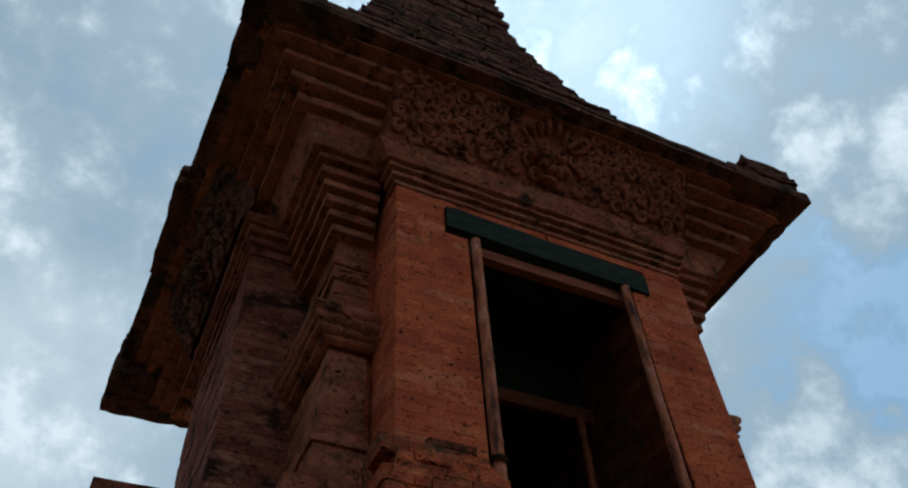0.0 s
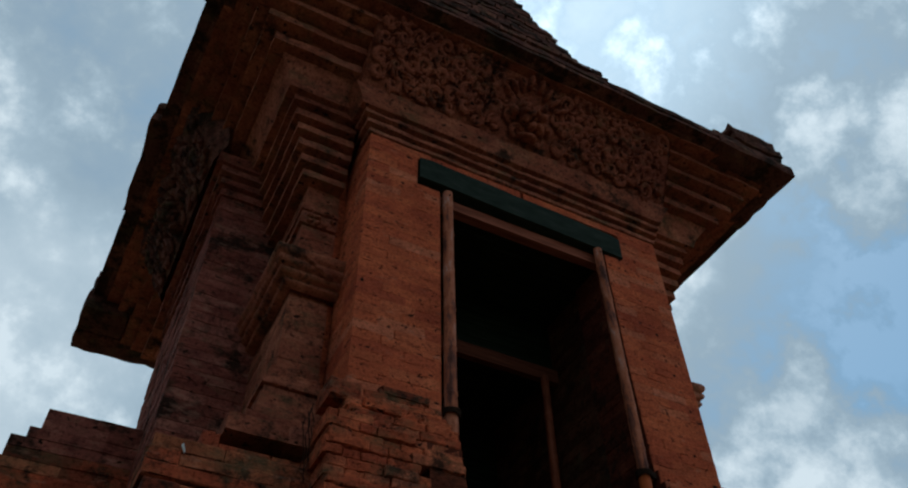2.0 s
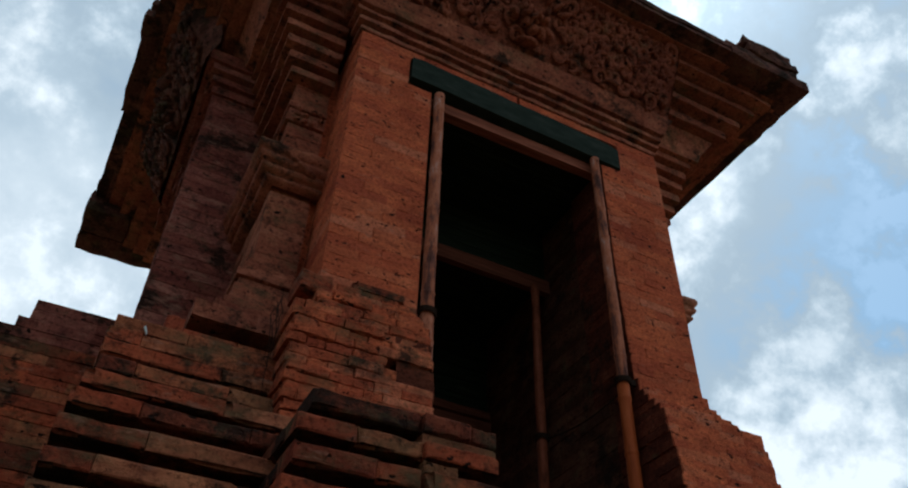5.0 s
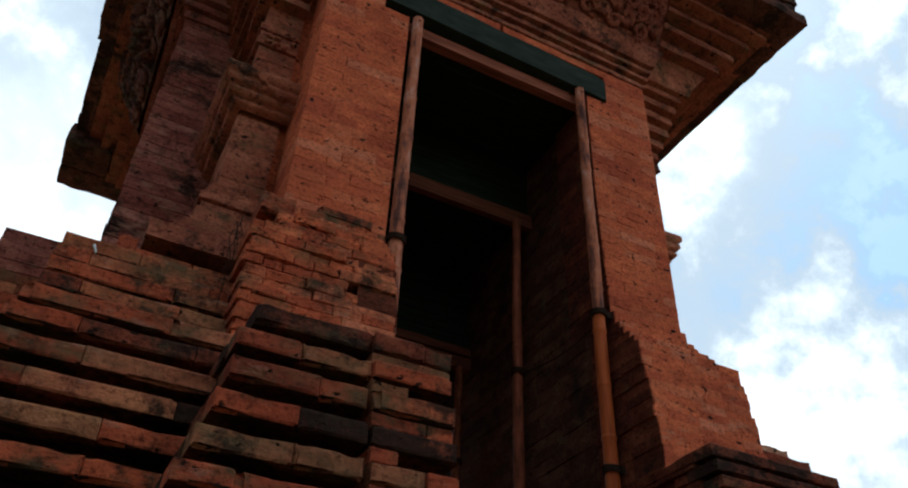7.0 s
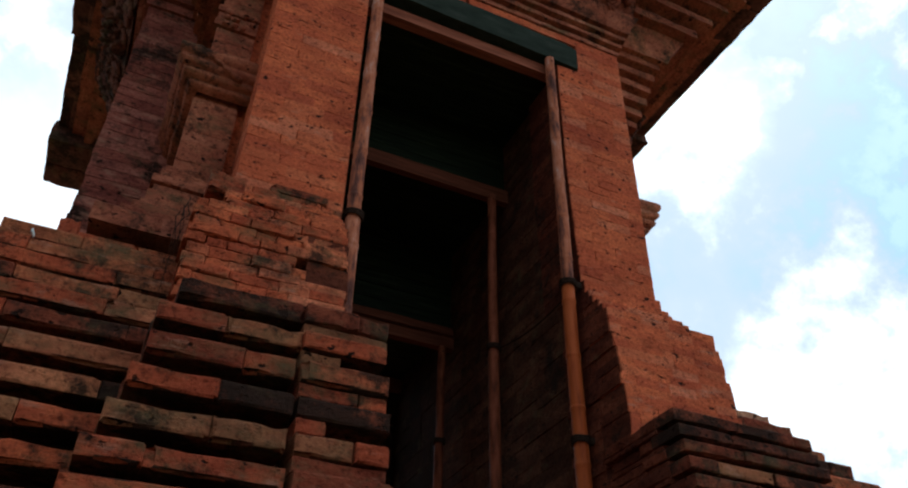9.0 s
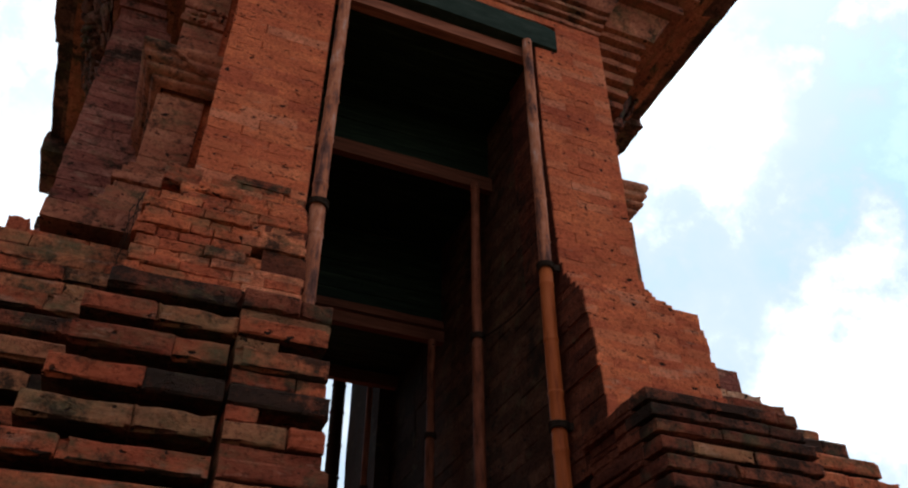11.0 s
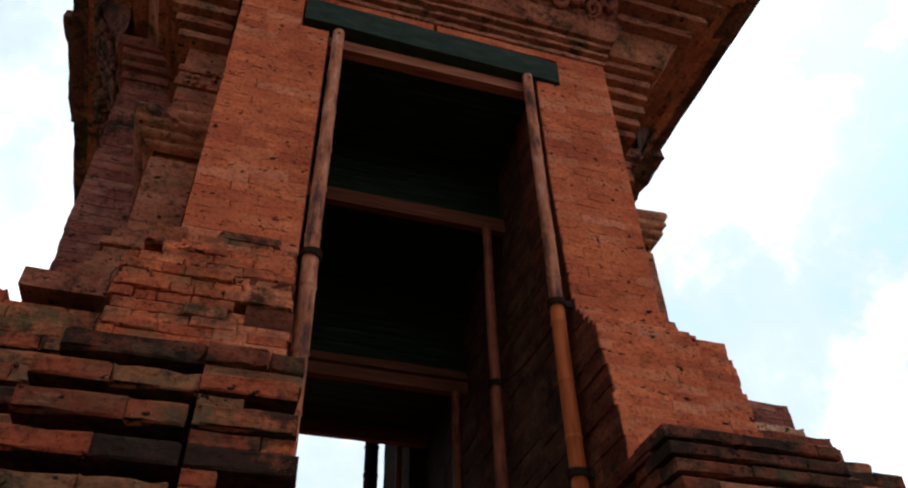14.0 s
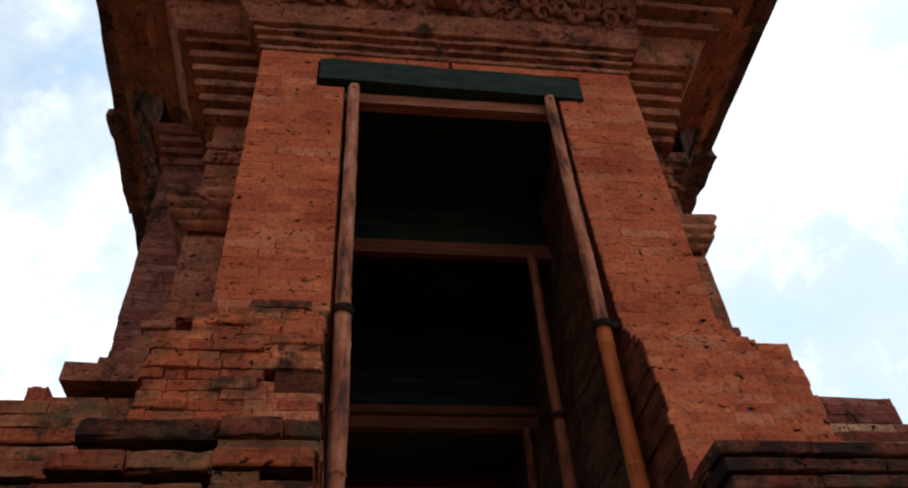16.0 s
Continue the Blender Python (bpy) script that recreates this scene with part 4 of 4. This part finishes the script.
floor = part("passage_floor", bm, M_CORE, gate, "worn brick floor of the passage")
# ---- wing walls ----
def wing(s, tops, label):
    w = thing("wing_wall", label, "wall", "wing walls of the gate")
    bm = bmesh.new()
    for (x, t), (x1, t1) in zip(tops, tops[1:] + [(None, 0)]):
        x0 = 2.02 if (x, t) == tops[0] else tops[tops.index((x, t)) - 1][0]
        box(bm, *sorted((s * x0, s * (x - 0.05))), 2.06, 2.7, 0.0, t - 0.13)
    own = part("masonry", bm, M_BASE_CORE, w, "weathered brick core")
    z = 3.2
    while z < max(t for _, t in tops) - 0.01:
        end = max(x for x, t in tops if t > z + 0.03)
        x = 2.02
        while x < end - 0.02:
            n = x + RNG.uniform(0.24, 0.4)
            n = end if end - n < 0.12 else n
            piece(own, M_BASE if z < 4.5 else M_DULL, *sorted((s * (x - 0.008), s * (n + 0.006))), 1.98 + RNG.uniform(-0.006, 0.006), 2.7, z + 0.0004, z + 0.0796, 0.16, 0.008, 0.004)
            x = n
        z += 0.08


wing(-1, [(2.72, 4.86), (2.79, 4.72), (2.88, 4.66), (2.93, 4.5), (3.02, 4.34), (3.1, 4.2), (3.3, 4.0), (3.5, 3.7), (3.8, 3.4), (4.6, 3.0)], "ruined stepped brick wing wall, blackened on top")
wing(1, [(3.77, 5.1), (3.83, 4.88), (3.9, 4.7), (4.0, 4.5), (4.2, 4.3), (4.5, 4.0), (5.0, 3.6), (5.6, 3.2)], "ruined brick wing wall with a broken stepped end")

# ---- doorway: lintel, timbers, ceilings and bamboo props ----
lintel = thing("lintel_beam", "dark green painted wooden beam let into the brick over the door", "beam")
bm = bmesh.new()
rough_box(bm, -0.895, 0.905, -0.022, 0.12, 6.168, 6.41, 0.1, 0.004, 0.008)
for v in bm.verts:
    v.co.z += -0.026 * v.co.x + (-0.02 if v.co.x > 0.82 and v.co.z > 6.3 else 0)
part("beam", bm, M_GREEN, lintel)


def timber(label, x0, x1, y0, y1, z0, z1, name="crossbeam", wood=None):
    t = thing(name, label, "beam", "crossbeams of the passage")
    bm = bmesh.new()
    rough_box(bm, x0, x1, y0, y1, z0, z1, 0.15, 0.003, 0.006)
    part("timber", bm, wood or M_TIMBER, t)
    return t


timber("reddish wooden crossbeam under the green lintel", -0.757, 0.757, 0.042, 0.12, 6.035, 6.105)
timber("thin brown packing board between lintel and crossbeam", -0.757, 0.757, 0.05, 0.11, 6.108, 6.144)
timber("reddish wooden crossbeam inside the passage", -0.757, 0.757, 0.84, 0.90, 5.45, 5.575, wood=M_TIMBER_SHADE)
timber("reddish wooden crossbeam deep in the passage", -0.757, 0.757, 1.79, 1.86, 4.67, 4.77, wood=M_TIMBER_SHADE)
timber("narrow wooden crossbeam deep in the passage", -0.757, 0.757, 1.80, 1.86, 4.80, 4.87, wood=M_TIMBER_SHADE)
timber("wooden crossbeam of the rear doorway, shade in its colour", -0.757, 0.757, 2.90, 2.97, 4.80, 4.92, wood=M_TIMBER_SHADE)
bm = bmesh.new()


def planks(x0, x1, y0, y1, z):
    y = y0
    while y < y1 - 0.01:
        e = min(y1, y + 0.135)
        box(bm, x0, x1, y + 0.004, e - 0.004, z + RNG.uniform(0, 0.006), z + 0.03)
        y = e


def boards(x0, x1, y, z0, z1):
    z = z0
    while z < z1 - 0.01:
        e = min(z1, z + 0.13)
        box(bm, x0, x1, y + RNG.uniform(0, 0.005), y + 0.03, z + 0.004, e - 0.004)
        z = e


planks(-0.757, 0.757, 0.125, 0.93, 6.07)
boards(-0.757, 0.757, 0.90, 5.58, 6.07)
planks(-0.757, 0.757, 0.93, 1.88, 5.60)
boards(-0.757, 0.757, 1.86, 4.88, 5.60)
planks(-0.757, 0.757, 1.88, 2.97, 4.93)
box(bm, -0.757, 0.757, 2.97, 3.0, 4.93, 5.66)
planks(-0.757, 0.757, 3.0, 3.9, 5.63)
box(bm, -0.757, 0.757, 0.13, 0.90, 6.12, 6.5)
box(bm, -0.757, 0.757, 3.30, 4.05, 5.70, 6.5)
tagged(part("ceiling", bm, M_PLANK), "stepped ceiling of green stained planks, passage shade in their colour", "ceiling", kind="structure")


def pole_mesh(x, y, z0, z1, r, seed, tilt=(0.0, 0.0)):
    """A bamboo culm with swollen joints and a slightly wandering line."""
    bm = bmesh.new()
    rng = random.Random(seed)
    knots = []
    k = z0 + rng.uniform(0.1, 0.3)
    while k < z1:
        knots.append(k)
        k += rng.uniform(0.28, 0.38)
    levels = sorted({z0, z1, *[z0 + (z1 - z0) * i / 24 for i in range(25)], *[q + o for q in knots for o in (-0.014, -0.004, 0.006, 0.018) if z0 < q + o < z1]})
    rings = []
    for z in levels:
        near = min([abs(z - q) for q in knots] + [1])
        rad = r * (1 + (0.10 if near < 0.007 else -0.02 if near < 0.016 else 0)) * (1 - 0.03 * (z - z0))
        ox, oy = 0.006 * noise.noise(Vector((z * 1.2, seed, 0))), 0.006 * noise.noise(Vector((0, z * 1.2, seed)))
        rings.append([bm.verts.new((x + ox + tilt[0] * (z1 - z) + rad * math.cos(a), y + oy + tilt[1] * (z1 - z) + rad * math.sin(a), z)) for a in [2 * math.pi * i / 14 for i in range(14)]])
    for p, q in zip(rings, rings[1:]):
        for i in range(14):
            bm.faces.new((p[i], p[(i + 1) % 14], q[(i + 1) % 14], q[i]))
    bm.faces.new(rings[-1])
    bm.faces.new(rings[0][::-1])
    return bm


def tie(bm, x, y, z, r, wraps=3, tail=0.0):
    for w in range(wraps):
        zz = z + (w - (wraps - 1) / 2) * 0.014
        loops = []
        for i in range(16):
            a = 2 * math.pi * i / 16
            c = Vector((x + (r + 0.004) * math.cos(a), y + (r + 0.004) * math.sin(a), zz + 0.004 * math.sin(a * 2 + w)))
            loops.append([bm.verts.new(c + Vector((math.cos(a) * math.cos(b) * 0.008, math.sin(a) * math.cos(b) * 0.008, 0.008 * math.sin(b)))) for b in [2 * math.pi * k / 5 for k in range(5)]])
        for i in range(16):
            p, q = loops[i], loops[(i + 1) % 16]
            for k in range(5):
                bm.faces.new((p[k], q[k], q[(k + 1) % 5], p[(k + 1) % 5]))
    if tail:
        rough_box(bm, x + r, x + r + tail, y - 0.012, y + 0.008, z - 0.012, z + 0.03, 0.02, 0.006, 0.004)


def prop(label, x, y, joint, top, r=0.036, tail=0.0, seed=1, ties=(), tilt=0.0, low=1.9, lower=None, upper=None):
    p = thing("bamboo_prop", label, "pole", "bamboo props in the passage")
    part("upper_culm", pole_mesh(x, y, joint - 0.02, top, r, seed), upper or M_BAMBOO, p, "dark brown upper culm" if upper else "grey and purple weathered upper culm", smooth=True)
    part("lower_culm", pole_mesh(x, y + 0.004, low, joint - 0.022, r * 1.15, seed + 5, (tilt, 0)), lower or M_BAMBOO_NEW, p, "dark brown lower culm" if lower else "golden brown lower culm", smooth=True)
    for z in (joint, *ties):
        bm = bmesh.new()
        tie(bm, x, y, z, r * 1.15, 3, tail)
        part("cord", bm, M_ROPE, p, "dark cord lashing")
    bm = bmesh.new()
    lobe(bm, 0, 0, 0.009, 0.009, 0.006, lambda u, v, h: (x + u, y - r - h + 0.003, top - 0.05 + v), 0, 8)
    part("nail", bm, M_ROPE, p, "dark nail head")
    return p


prop("weathered bamboo prop lashed to a darker lower culm at the jamb", -0.658, 0.005, 4.235, 6.14, 0.040, seed=3, tail=0, lower=M_BAMBOO)
prop("weathered bamboo prop lashed to a golden lower culm at the jamb", 0.655, -0.01, 4.18, 6.14, tail=0.05, seed=9, ties=(3.22,))
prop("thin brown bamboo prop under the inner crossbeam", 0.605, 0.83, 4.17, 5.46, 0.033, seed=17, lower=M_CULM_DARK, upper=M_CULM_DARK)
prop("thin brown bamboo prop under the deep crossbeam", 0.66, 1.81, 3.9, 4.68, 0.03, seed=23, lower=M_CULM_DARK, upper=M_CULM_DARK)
# first rear prop takes the cord's near-black, painting in its backlit shade
prop("bamboo prop at the rear doorway, backlit shade in its colour", 0.515, 4.10, 4.0, 5.64, 0.072, seed=31, lower=M_ROPE, upper=M_ROPE)
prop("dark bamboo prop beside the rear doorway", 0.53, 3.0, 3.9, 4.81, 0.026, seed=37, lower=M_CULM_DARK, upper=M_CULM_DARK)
cord = thing("cord", "thin dark cord strung between two bamboo props", "cord")
bm = bmesh.new()
a, b = Vector((0.64, 0.82, 4.17)), Vector((0.70, 0.02, 4.17))
pts = [a.lerp(b, i / 8) - Vector((0, 0, 0.05 * math.sin(math.pi * i / 8))) for i in range(9)]
rings = [[bm.verts.new(p + Vector((math.cos(t) * 0.006, 0, math.sin(t) * 0.006))) for t in (0, 1.57, 3.14, 4.71)] for p in pts]
for p, q in zip(rings, rings[1:]):
    for k in range(4):
        bm.faces.new((p[k], q[k], q[(k + 1) % 4], p[(k + 1) % 4]))
part("strand", bm, M_ROPE, cord)

# dry roots hanging in the cleft beside the pier's foot
roots = thing("hanging_roots", "thin dark dry roots hanging down the brick cleft", "roots")
rng = random.Random(61)
for k in range(4):
    bm = bmesh.new()
    x, y, z = -1.475 - 0.009 * k, -0.04 - 0.03 * rng.random(), 4.02 - 0.03 * k
    pts = [Vector((x + 0.03 * noise.noise(Vector((k * 3.1, i * 0.7, 0))) - 0.001 * i, y - 0.012 * i + 0.02 * noise.noise(Vector((i * 0.8, k * 2.3, 4))), z - (0.055 + 0.012 * (k % 3)) * i)) for i in range(8)]
    rings = [[bm.verts.new(p + Vector((math.cos(t), math.sin(t), 0)) * 0.0035 * (1 - 0.08 * i)) for t in (0, 2.09, 4.19)] for i, p in enumerate(pts)]
    for p, q in zip(rings, rings[1:]):
        for i in range(3):
            bm.faces.new((p[i], p[(i + 1) % 3], q[(i + 1) % 3], q[i]))
    part("root", bm, M_ROPE, roots)
